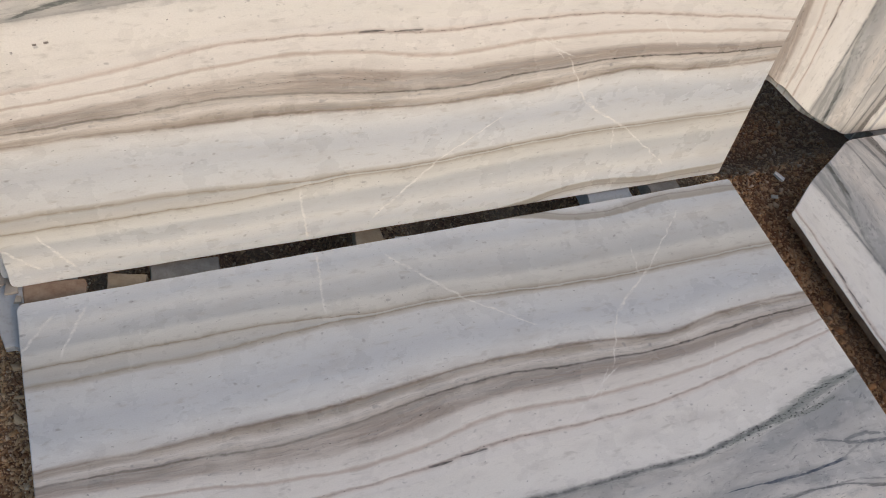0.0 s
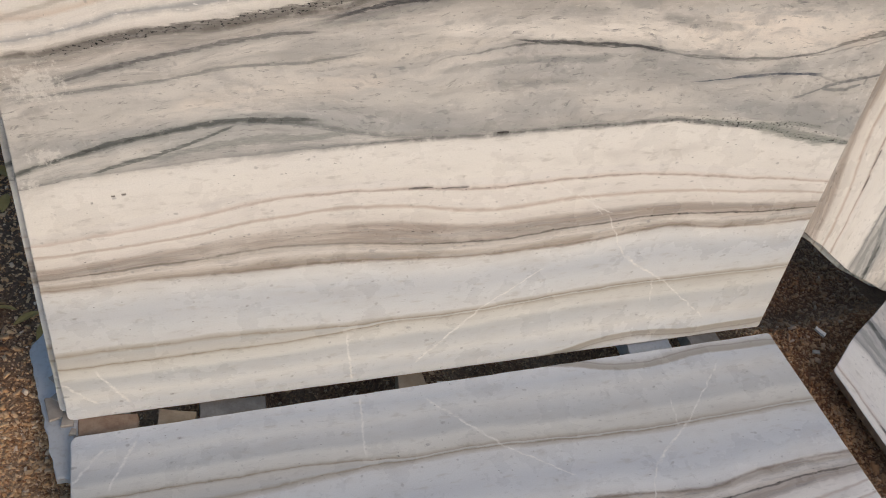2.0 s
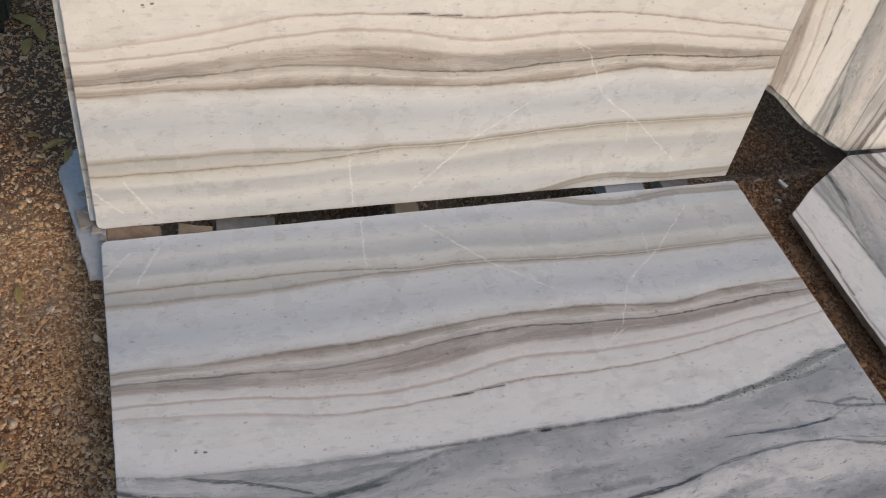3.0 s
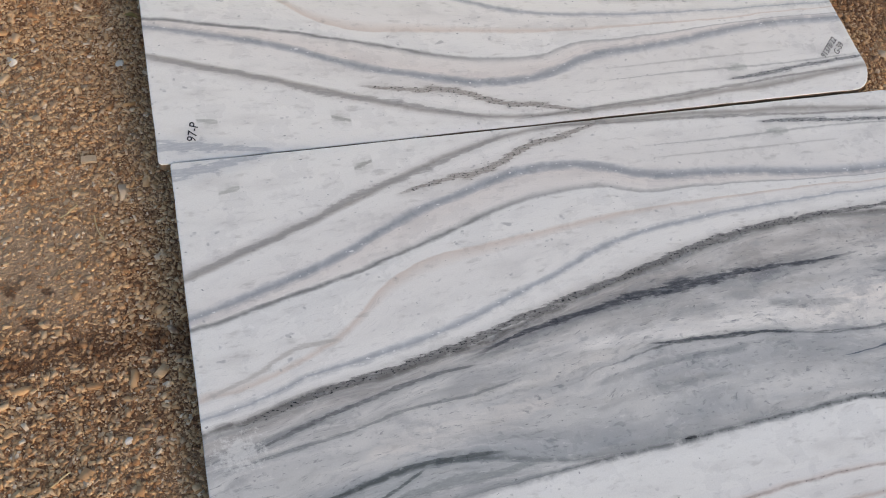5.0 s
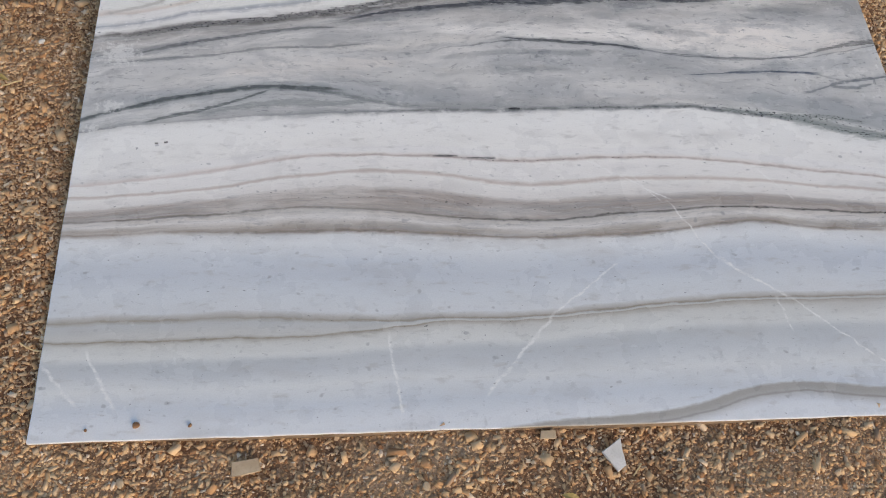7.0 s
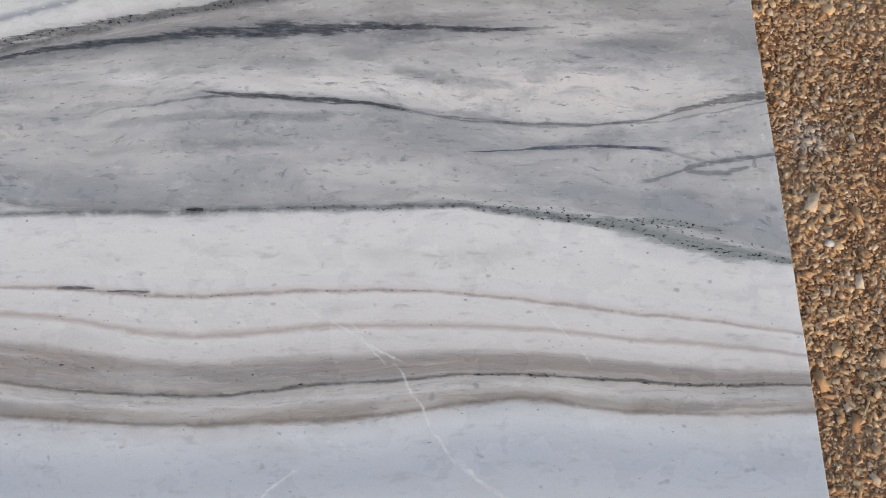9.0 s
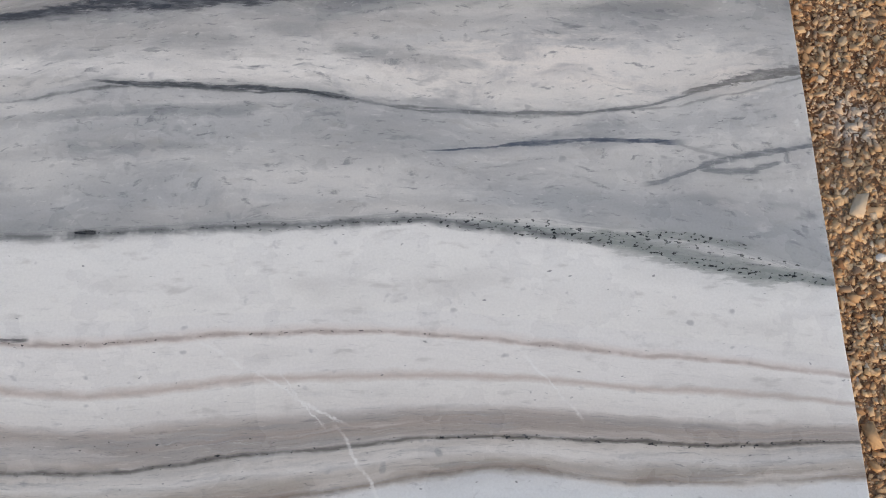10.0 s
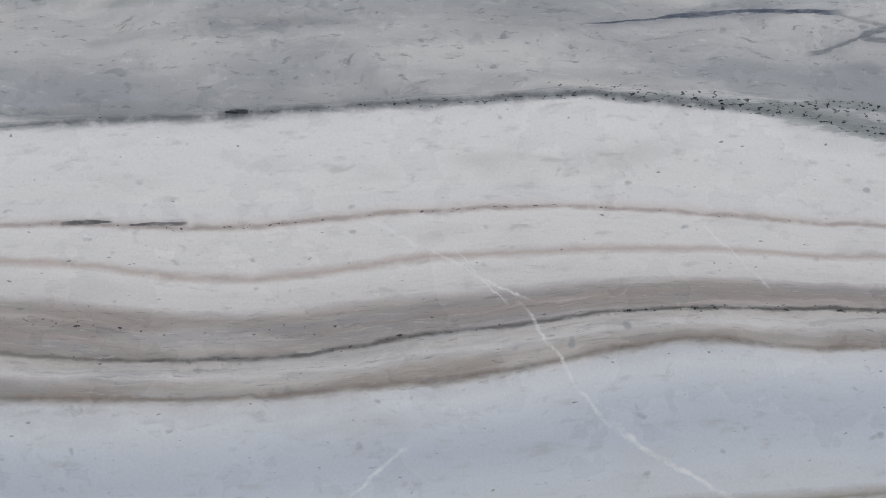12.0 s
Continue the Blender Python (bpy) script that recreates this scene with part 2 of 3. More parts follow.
    length = n.noise(n.xyz(n.mul(u, 11.0), n.mul(v, 5.0)), 1.0, 4.0, .65)
    dash = n.noise(n.xyz(n.mul(u, 42.0), n.mul(v, 40.0)), 1.0, 3.0, .6)

    def seam(tint, line, width, ink, depth, shown):
        v, w = then(tint, vv), then(tint, ww)
        off = n.math("ABSOLUTE", n.sub(v, line))
        reach = n.mul(n.mul(n.span(dash, .30, .55, .25, 1.0, True), depth), n.curve(w, list(shown)))
        return n.mix(n.mul(n.span(off, n.add(width * .7, n.mul(wisp, width * 3.0)), 0.0, 0, 1, True), reach), tint, ink)

    tint = seam(tint, lines[0], .0010, (.34, .31, .25), .6, (1, 1, .8, .3, .5, .5, .5))
    tint = seam(tint, lines[1], .0014, (.33, .30, .25), .6, (.3, .3, .6, 1, 1, .8, .6))
    tint = seam(tint, lines[2], .0018, (.27, .23, .20), .6, (.5, .6, 1, .9, .9, .7, .6))
    tint = seam(tint, lines[3], .0014, (.13, .12, .11), .75, (.6, .6, .3, .9, .9, 1, .8))
    tint = seam(tint, lines[6], .0018, (.34, .28, .25), .45, (0, .3, .8, 1, 1, .9, .7))
    tint = seam(tint, lines[7], .0035, (.20, .21, .215), .85, (.2, .25, .6, 1, .9, 1, 1))
    tint = seam(tint, lines[8], .0032, (.11, .13, .135), .85, (1, 1, .5, 0, 0, 0, 0))
    tint = seam(tint, lines[9], .0012, (.15, .16, .165), .8, (0, 0, 0, .9, 1, .5, .9))
    tint = seam(tint, lines[11], .0048, (.19, .18, .17), .85, (.8, .9, .9, .8, .8, .5, .4))
    tint = seam(tint, lines[12], .0050, (.46, .475, .50), .8, (.5, .8, .6, .8, .7, .5, .5))
    tint = seam(tint, lines[14], .0028, (.27, .27, .27), .75, (.9, 1, .8, 0, 0, 0, 0))
    tint = seam(tint, lines[15], .0068, (.42, .435, .465), .85, (.6, .9, .9, 1, .9, .9, .8))
    # the brown-grey wedge that rises from the lower edge
    wedge = n.curve(w, [-.06, -.06, -.06, -.03, -.006, .004, .041, .028, .034])
    under = n.sub(wedge, v)
    tint = n.mix(n.mul(n.span(under, -.001, .003), n.span(under, .034, .006, 0, .85, True)), tint, (.44, .42, .39))
    tint = n.mix(n.span(n.math("ABSOLUTE", n.sub(under, .016)), .003, .0, 0, .5, True), tint, (.33, .31, .29))
    for line, width, shown in ((lines[7], .012, (.2, .3, .6, .7, .9, 1, .9)), (n.add(lines[7], .008), .012, (0, 0, 0, 0, .6, 1, .5)), (lines[3], .008, (.2, .4, .5, .8, .8, 1, .7)), (lines[6], .004, (.2, .5, .8, .9, .9, .7, .5)),
                               (n.sub(lines[4], .012), .010, (.2, .5, .8, .8, .5, .3, .3)), (lines[11], .009, (.4, .6, .8, .8, .8, .6, .4)), (lines[16], .010, (.2, .3, .5, .8, .6, .5, .3))):
        near = n.mul(n.span(n.math("ABSOLUTE", n.sub(then(tint, v), line)), width, width * .2, 0, 1, True), n.curve(then(tint, w), list(shown)))
        spot = n.span(n.add(dots, n.mul(n.sub(near, 1.0), .30)), 0.585, 0.62, 0, 1)
        tint = n.mix(n.mul(spot, 0.9), tint, (.035, .04, .042))
    for line in (lines[12], lines[15]):
        near = n.span(n.math("ABSOLUTE", n.sub(then(tint, v), line)), .011, .003, 0, 1, True)
        tint = n.mix(n.mul(n.mul(n.span(grain, .36, .31), near), .75), tint, (.86, .86, .86))
    # dark veins
    tint = vein(tint, .0, 1.40, [.662, .706, .734, .776, .815, .854, .872, .876, .881], .0059, (.27, .265, .26), .95, .4, (.6, 1, 1, 1, 1, 1, .7, .6), .9)
    tint = vein(tint, .385, 1.15, [.710, .742, .757, .772, .779, .785, .788, .786, .792], .0078, (.11, .115, .13), .97, .45, (.45, .5, .55, .95, 1.2, .6, .4, .3))
    tint = vein(tint, .05, .42, [.633, .662, .683, .701, .706], .0033, (.20, .205, .215), .85, .5)
    tint = vein(tint, .0, .49, [.615, .628, .640, .658, .662, .680], .0023, (.27, .28, .29), .7, .6)
    tint = vein(tint, .685, .965, [.692, .687, .685, .682, .680, .674, .664], .0027, black, .95, .4)
    tint = vein(tint, .955, 1.31, [.666, .655, .652, .651, .652, .660, .678], .0017, (.22, .23, .24), .8, .5)
    tint = vein(tint, 1.27, 1.43, [.669, .682, .692, .700], .0059, (.26, .255, .25), .92, .3, (.2, .6, 1, 1, 1))
    tint = vein(tint, 1.01, 1.28, [.612, .614, .618, .621, .620, .617], .0028, (.13, .155, .20), .92, .5, (.2, .4, 1, .6, 1, .8))
    tint = vein(tint, 1.26, 1.33, [.619, .606, .600], .0020, grey, .8, .5)
    tint = vein(tint, 1.22, 1.42, [.573, .582, .596, .604, .609, .617], .0030, (.24, .255, .275), .85, .5)
    tint = vein(tint, 1.28, 1.37, [.589, .587, .597], .0031, (.27, .285, .30), .8, .5)
    tint = vein(tint, 1.18, 1.40, [.515, .507, .492, .483, .478], .0117, (.47, .485, .475), .85, .4)
    tint = vein(tint, 1.05, 1.42, [.539, .533, .526, .515, .499, .486, .478, .474], .0045, (.36, .385, .375), .9, .4, (.4, .6, 1, 1, 1, 1, 1, .8), 1)
    tint = vein(tint, 1.17, 1.33, [.527, .523, .521, .516, .508], .0041, (.37, .39, .38), .85, .5, specks=1)
    tint = vein(tint, -.02, .43, [.500, .525, .548, .562, .575, .574, .567], .0033, (.17, .185, .185), .92, .45)
    tint = vein(tint, .09, .30, [.498, .514, .529, .549, .571], .0033, (.18, .20, .20), .9, .45)
    tint = vein(tint, .17, .47, [.516, .533, .542, .542, .545], .0070, (.36, .375, .38), .8, .5)
    # the white field above the grey zone
    tint = vein(tint, .0, .22, [.724, .736, .751, .774, .781, .783], .0039, (.56, .54, .515), .75, .7)
    tint = vein(tint, .34, .78, [1.018, 1.038, 1.049, 1.089, 1.106, 1.135], .0066, (.40, .37, .345), .85, .5, specks=.8)
    tint = vein(tint, -.02, .60, [.914, .949, .984, 1.030, 1.060, 1.094, 1.124], .0059, (.42, .41, .405), .85, .5)
    tint = vein(tint, -.02, .19, [1.105, 1.113, 1.124, 1.137], .0086, (.52, .54, .57), .9, .3, (1, 1, .7, .5))
    tint = vein(tint, .60, 1.40, [1.128, 1.118, 1.108, 1.092, 1.084], .0031, (.33, .32, .31), .75, .6)
    tint = vein(tint, .80, 1.40, [1.062, 1.058, 1.060, 1.052], .0019, (.45, .45, .45), .6, .6)
    tint = vein(tint, 1.06, 1.42, [1.088, 1.078, 1.066, 1.060], .0044, (.27, .275, .28), .85, .6, specks=.8)
    tint = vein(tint, .82, 1.24, [1.034, 1.030, 1.028], .0017, (.50, .49, .48), .5, .7)
    # single dark grains and blots
    tint = vein(tint, .555, .600, [.437, .438, .437], .0017, (.07, .07, .07), .8)
    tint = vein(tint, .610, .662, [.434, .434, .433], .0016, (.07, .07, .07), .75)
    tint = vein(tint, .690, .712, [.534, .534, .533], .0019, (.03, .03, .03), .95)
    tint = vein(tint, .117, .123, [.4605, .4605], .0012, (.07, .06, .05), .9)
    tint = vein(tint, .131, .138, [.462, .463], .0013, (.07, .06, .05), .9)
    tint = vein(tint, .066, .104, [1.060, 1.070], .0060, (.40, .41, .385), .6, .8)
    tint = vein(tint, .290, .326, [1.080, 1.094], .0065, (.37, .375, .35), .7, .8)
    tint = vein(tint, 1.08, 1.13, [1.063, 1.060], .0075, (.45, .47, .45), .6, .8)
    # short dark and pale dashes that run with the bands
    mark = n.noise(n.xyz(n.mul(u, 44.0), n.mul(bent, 330.0), 9.0), 1.0, 4.0, .68)
    tint = n.mix(n.mul(n.span(mark, .57, .69, 0, .62, True), n.add(.10, zone)), tint, (.27, .28, .295))
    tint = n.mix(n.mul(n.span(mark, .40, .30, 0, .40, True), n.add(.05, zone)), tint, (.80, .79, .775))
    mottle = n.noise(n.xyz(n.mul(u, 16.0), n.mul(bent, 60.0), 1.5), 1.0, 5.0, .68)
    tint = n.mix(n.mul(n.span(mottle, .52, .72, 0, .5, True), n.add(.08, zone)), tint, (.44, .45, .465))
    # healed white cracks across the bands: from, to, width
    wander = n.mul(n.sub(n.noise(flat, 34.0, 5.0, 0.68), 0.5), 0.018)
    for x0, y0, x1, y1, width in ((.808, .432, .945, .352, .0018), (.935, .352, 1.00, .240, .0022), (1.00, .245, 1.10, .175, .0032), (1.10, .178, 1.235, .055, .0022),
                                  (.834, .240, .727, .158, .0022), (.727, .158, .610, .030, .0034), (.475, .130, .492, .0, .0026), (.055, .115, .105, .022, .003),
                                  (.0, .092, .056, .03, .003), (1.079, .177, 1.092, .119, .002), (1.095, .422, 1.154, .352, .0016), (.885, .40, .925, .35, .0012)):
        run = math.hypot(x1 - x0, y1 - y0)
        dx, dy = (x1 - x0) / run, (y1 - y0) / run
        pu, pv = n.sub(then(tint, u), x0), n.sub(then(tint, v0), y0)
        t = n.add(n.mul(pu, dx), n.mul(pv, dy))
        off = n.math("ABSOLUTE", n.add(n.sub(n.mul(pu, dy), n.mul(pv, dx)), wander))
        ends = n.mul(n.span(t, -.004, .012), n.span(t, run + .004, run - .012))
        broken = n.span(fine, .34, .60, .10, .68)
        tint = n.mix(n.mul(n.mul(n.span(off, width * 1.15, width * .15, 0, 1, True), ends), broken), tint, (.86, .86, .855))
    # pale filler where the edge was mended
    for cx, cy, rx, ry in ((.045, .640, .045, .034), (.042, .532, .028, .016), (.018, .487, .016, .010), (1.388, .637, .0045, .0075)):
        d = n.math("SQRT", n.add(n.math("POWER", n.math("DIVIDE", n.sub(then(tint, u), cx), rx), 2.0), n.math("POWER", n.math("DIVIDE", n.sub(v0, cy), ry), 2.0)))
        patch = n.span(n.add(d, n.mul(n.sub(n.noise(flat, 120.0, 4.0, .7), .5), 3.6)), 0.8, 0.3)
        tint = n.mix(n.mul(patch, 0.6), tint, (.80, .80, .79))
    crystal = n.noise(flat, 420.0, 2.0, 0.6)
    tint = n.mix(0.10, tint, n.ramp(crystal, [(.3, (.45, .45, .45)), (.7, (1, 1, 1))]), "MULTIPLY")
    tint = n.mix(1.0, n.put("ShaderNodeGamma", Color=tint, Gamma=1.36).outputs[0], (1.165, 1.165, 1.15), "MULTIPLY")
    smear = n.noise(flat, 9.0, 4.0, 0.65)
    rough = n.span(smear, .3, .75, .20, .42)
    return n.finish(tint, rough, n.add(n.mul(smear, .6), n.mul(crystal, .12)), 0.05, 0.002)


MARBLE = marble()


def damp_and_shade(n, pos):
    """A damp trail across the sand, a patch of drips beside it, and the shade between the lots, painted dark red."""
    xyz = n.put("ShaderNodeSeparateXYZ", Vector=pos)
    x, y = xyz.outputs[0], xyz.outputs[1]
    wob = n.mul(n.sub(n.noise(pos, 22.0, 4.0, .65), .5), .09)
    trail = n.math("ABSOLUTE", n.add(n.sub(n.sub(y, .853), n.mul(n.add(x, .1), .06)), wob))
    damp = n.mul(n.span(trail, .034, .010, 0, 1, True), n.mul(n.span(x, .08, .02), n.span(x, -.75, -.5)))
    spots = n.mul(n.span(n.math("ABSOLUTE", n.sub(y, .935)), .07, .03), n.mul(n.span(n.noise(pos, 30.0, 2.0, .5), .53, .60), n.mul(n.span(x, -.13, -.18), n.span(x, -.6, -.4))))
    # shade in the gaps between the lots, painted in through this mask
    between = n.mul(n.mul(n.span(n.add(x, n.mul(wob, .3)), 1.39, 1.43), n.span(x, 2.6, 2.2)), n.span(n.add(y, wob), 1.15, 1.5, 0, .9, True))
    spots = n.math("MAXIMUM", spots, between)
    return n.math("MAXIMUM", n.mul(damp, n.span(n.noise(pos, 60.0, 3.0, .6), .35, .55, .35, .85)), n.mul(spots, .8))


def powder(n, pos):
    """White stone dust spilt beside the slab."""
    away = n.put("ShaderNodeVectorMath", Vector=pos)
    away.operation = "DISTANCE"
    away.inputs[1].default_value = (1.452, .648, -.04)
    return n.span(n.add(away.outputs["Value"], n.mul(n.sub(n.noise(pos, 45.0, 4.0, .65), .5), .09)), .050, .012, 0, .7)


def ground_material():
    n = Nodes("gravelly_earth")
    pos = n.tree.nodes.new("ShaderNodeNewGeometry").outputs["Position"]
    xyz = n.put("ShaderNodeSeparateXYZ", Vector=pos)
    grit = n.noise(pos, 160.0, 5.0, 0.7)
    cells = n.put("ShaderNodeTexVoronoi", Vector=pos, Scale=210.0)
    big = n.noise(pos, 3.0, 4.0, 0.6)
    col = n.ramp(cells.outputs["Color"], [(.1, (.10, .038, .016)), (.45, (.20, .088, .038)), (.75, (.38, .21, .105)), (1, (.54, .36, .22))])
    sand = n.ramp(grit, [(.25, (.44, .29, .175)), (.55, (.59, .41, .26)), (.8, (.70, .53, .36))])
    patch = n.mul(n.span(xyz.outputs[0], -.06, -.17, 0, 1, True), n.mul(n.span(xyz.outputs[1], .84, .95, 0, 1, True), n.span(xyz.outputs[1], 1.30, 1.12, 0, 1, True)))
    col = n.mix(n.math("MAXIMUM", n.span(big, .48, .66, .10, .75), n.mul(patch, .9)), col, sand)
    col = n.mix(damp_and_shade(n, pos), col, (.10, .042, .018))
    # shade on the ground at the back left, painted into the earth's colour
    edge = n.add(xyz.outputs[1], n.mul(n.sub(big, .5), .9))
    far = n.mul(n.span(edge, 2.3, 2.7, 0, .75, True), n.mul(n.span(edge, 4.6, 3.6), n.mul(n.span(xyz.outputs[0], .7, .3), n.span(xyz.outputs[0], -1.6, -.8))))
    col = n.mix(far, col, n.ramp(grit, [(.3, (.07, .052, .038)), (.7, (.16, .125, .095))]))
    return n.finish(col, 0.95, n.add(grit, n.mul(cells.outputs["Distance"], .7)), 0.9, 0.006)


def stones_material():
    n = Nodes("gravel_chips")
    geo = n.tree.nodes.new("ShaderNodeNewGeometry")
    pick = geo.outputs["Random Per Island"]
    pos = geo.outputs["Position"]
    col = n.ramp(pick, [(0, (.22, .11, .055)), (.08, (.42, .24, .125)), (.24, (.58, .385, .225)), (.46, (.68, .50, .32)), (.68, (.76, .60, .42)),
                        (.84, (.58, .47, .36)), (.89, (.30, .21, .155)), (.92, (.66, .42, .22)), (.955, (.76, .66, .54)), (1, (.86, .82, .76))])
    col = n.mix(1.0, col, (1.0, .905, .78), "MULTIPLY")     # iron-stained
    dust = n.noise(pos, 240.0, 3.0, .6)
    col = n.mix(n.mul(dust, .24), col, (.42, .30, .195))
    col = n.mix(n.mul(damp_and_shade(n, pos), .85), col, (.135, .052, .020))
    col = n.mix(powder(n, pos), col, (.72, .66, .59))
    return n.finish(col, .85, dust, .4, .002)


def plain_stone(name, a, b, scale=25.0, rough=.6):
    n = Nodes(name)
    pos = n.put("ShaderNodeTexCoord").outputs["Object"]
    f = n.noise(pos, scale, 5.0, .6)
    g = n.noise(pos, scale * 9, 3.0, .6)
    col = n.mix(n.span(f, .35, .65), a, b)
    col = n.mix(n.mul(n.span(g, .5, .75), .25), col, (.16, .11, .07))
    return n.finish(col, rough, n.add(f, n.mul(g, .4)), .25, .003)


EARTH, CHIPS = ground_material(), stones_material()
OFFCUT = plain_stone("blue_grey_offcut", (.50, .53, .56), (.60, .62, .63), 14.0, .35)
SHARD = plain_stone("dusty_stone", (.30, .27, .23), (.45, .41, .36), 30.0, .8)
TAN = plain_stone("tan_stone", (.42, .31, .20), (.55, .44, .31), 22.0, .85)
WHITE = plain_stone("white_quartz", (.62, .60, .56), (.74, .72, .69), 40.0, .6)
RUST = plain_stone("rusty_stone", (.20, .10, .05), (.30, .17, .09), 60.0, .9)
LEAF = plain_stone("dry_leaf", (.30, .22, .07), (.40, .31, .12), 40.0, .7)
STRAW = plain_stone("straw", (.55, .42, .22), (.66, .54, .32), 60.0, .7)
SAWN = plain_stone("sawn_stone_edge", (.56, .45, .30), (.68, .56, .40), 45.0, .85)
EDGE = plain_stone("dirty_stone_edge", (.15, .105, .07), (.27, .20, .14), 45.0, .85)
BROWN = plain_stone("brown_tile", (.24, .15, .10), (.38, .28, .20), 40.0, .8)
INK = Nodes("marker_ink").finish((.012, .013, .02), .5)
PAINT = plain_stone("dark_green_paint", (.012, .022, .020), (.02, .032, .03), 8.0, .5)
STEEL = plain_stone("rusty_steel", (.10, .07, .05), (.17, .12, .09), 30.0, .7)


def part(name, bm, material, parent=None, label=""):
    mesh = bpy.data.meshes.new(name)
    bm.normal_update()
    bm.to_mesh(mesh)
    bm.free()
    mesh.materials.append(material)
    ob = new(name, mesh)
    if parent is not None:
        ob.parent = parent
    return tagged(ob, label)


# ---- ground ----
def smooth(a, b, x):
    t = np.clip((x - a) / (b - a), 0, 1)
    return t * t * (3 - 2 * t)


def lumps(x, y):
    return (.006 * np.sin(5.1 * x + 1.3) * np.sin(4.3 * y + .4) + .004 * np.sin(13 * x + 7 * y) + .0035 * np.sin(17 * y - 11 * x + 2)
            + .002 * np.sin(37 * x + 2) * np.sin(41 * y + 1))


def level(x, y):
    """The height of the earth: a bed under the slabs, a slow fall and then a rise towards the back."""
    x, y = np.asarray(x, float), np.asarray(y, float)
    front = -.014 - .045 * np.clip(y, -.4, 1.3) - .012 * smooth(1.2, 1.5, y)
    left = front + .030 * smooth(1.6, 2.15, y) + .05 * smooth(2.17, 2.45, y)
    inner = front + .045 * smooth(1.6, 2.2, y)
    right = -.016 - .022 * smooth(.7, 1.3, y) + .018 * smooth(2.0, 2.25, y)
    z = left + (inner - left) * smooth(-.03, .06, x)
    z = z + (right - z) * smooth(1.2, 1.42, x)
    z = z - .06 * smooth(2.30, 2.40, y) * smooth(1.28, 1.40, x) * smooth(2.6, 2.4, x)
    z = z + lumps(x, y) * .8
    # trenches added so that less light reaches the gap below the standing slab
    trench = smooth(2.16, 2.22, y) * smooth(2.5, 2.4, y) * (smooth(.29, .34, x) * smooth(.56, .52, x) + smooth(.66, .70, x) * smooth(1.05, 1.0, x))
    z = z - .07 * trench
    bed = smooth(.05, .16, x) * smooth(1.36, 1.26, x) * smooth(.04, .14, y) * smooth(1.30, 1.12, y)
    return z * (1 - bed) + bed * -.0182


def stretch(a, b, step, far):
    inner = list(np.arange(a, b + step / 2, step))
    out, d = [], step
    x = b
    while x < far:
        d *= 1.6
        x += d
        out.append(x)
    low, d, x = [], step, a
    while x > -far:
        d *= 1.6
        x -= d
        low.append(x)
    return np.array(low[::-1] + inner + out)


gx, gy = stretch(-.8, 2.4, .02, 400), stretch(-.7, 3.4, .02, 400)
X, Y = np.meshgrid(gx, gy)
fade = np.exp(-np.clip(np.hypot(X - .7, Y - 1.2) - 3, 0, None))
Z = level(X, Y) * fade
nx, ny = len(gx), len(gy)
quads = [(j * nx + i, j * nx + i + 1, (j + 1) * nx + i + 1, (j + 1) * nx + i) for j in range(ny - 1) for i in range(nx - 1)]
mesh = bpy.data.meshes.new("ground")
mesh.from_pydata(np.stack([X, Y, Z], -1).reshape(-1, 3).tolist(), [], quads)
mesh.polygons.foreach_set("use_smooth", [True] * len(quads))
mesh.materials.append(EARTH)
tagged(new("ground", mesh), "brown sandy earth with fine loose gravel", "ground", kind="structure")


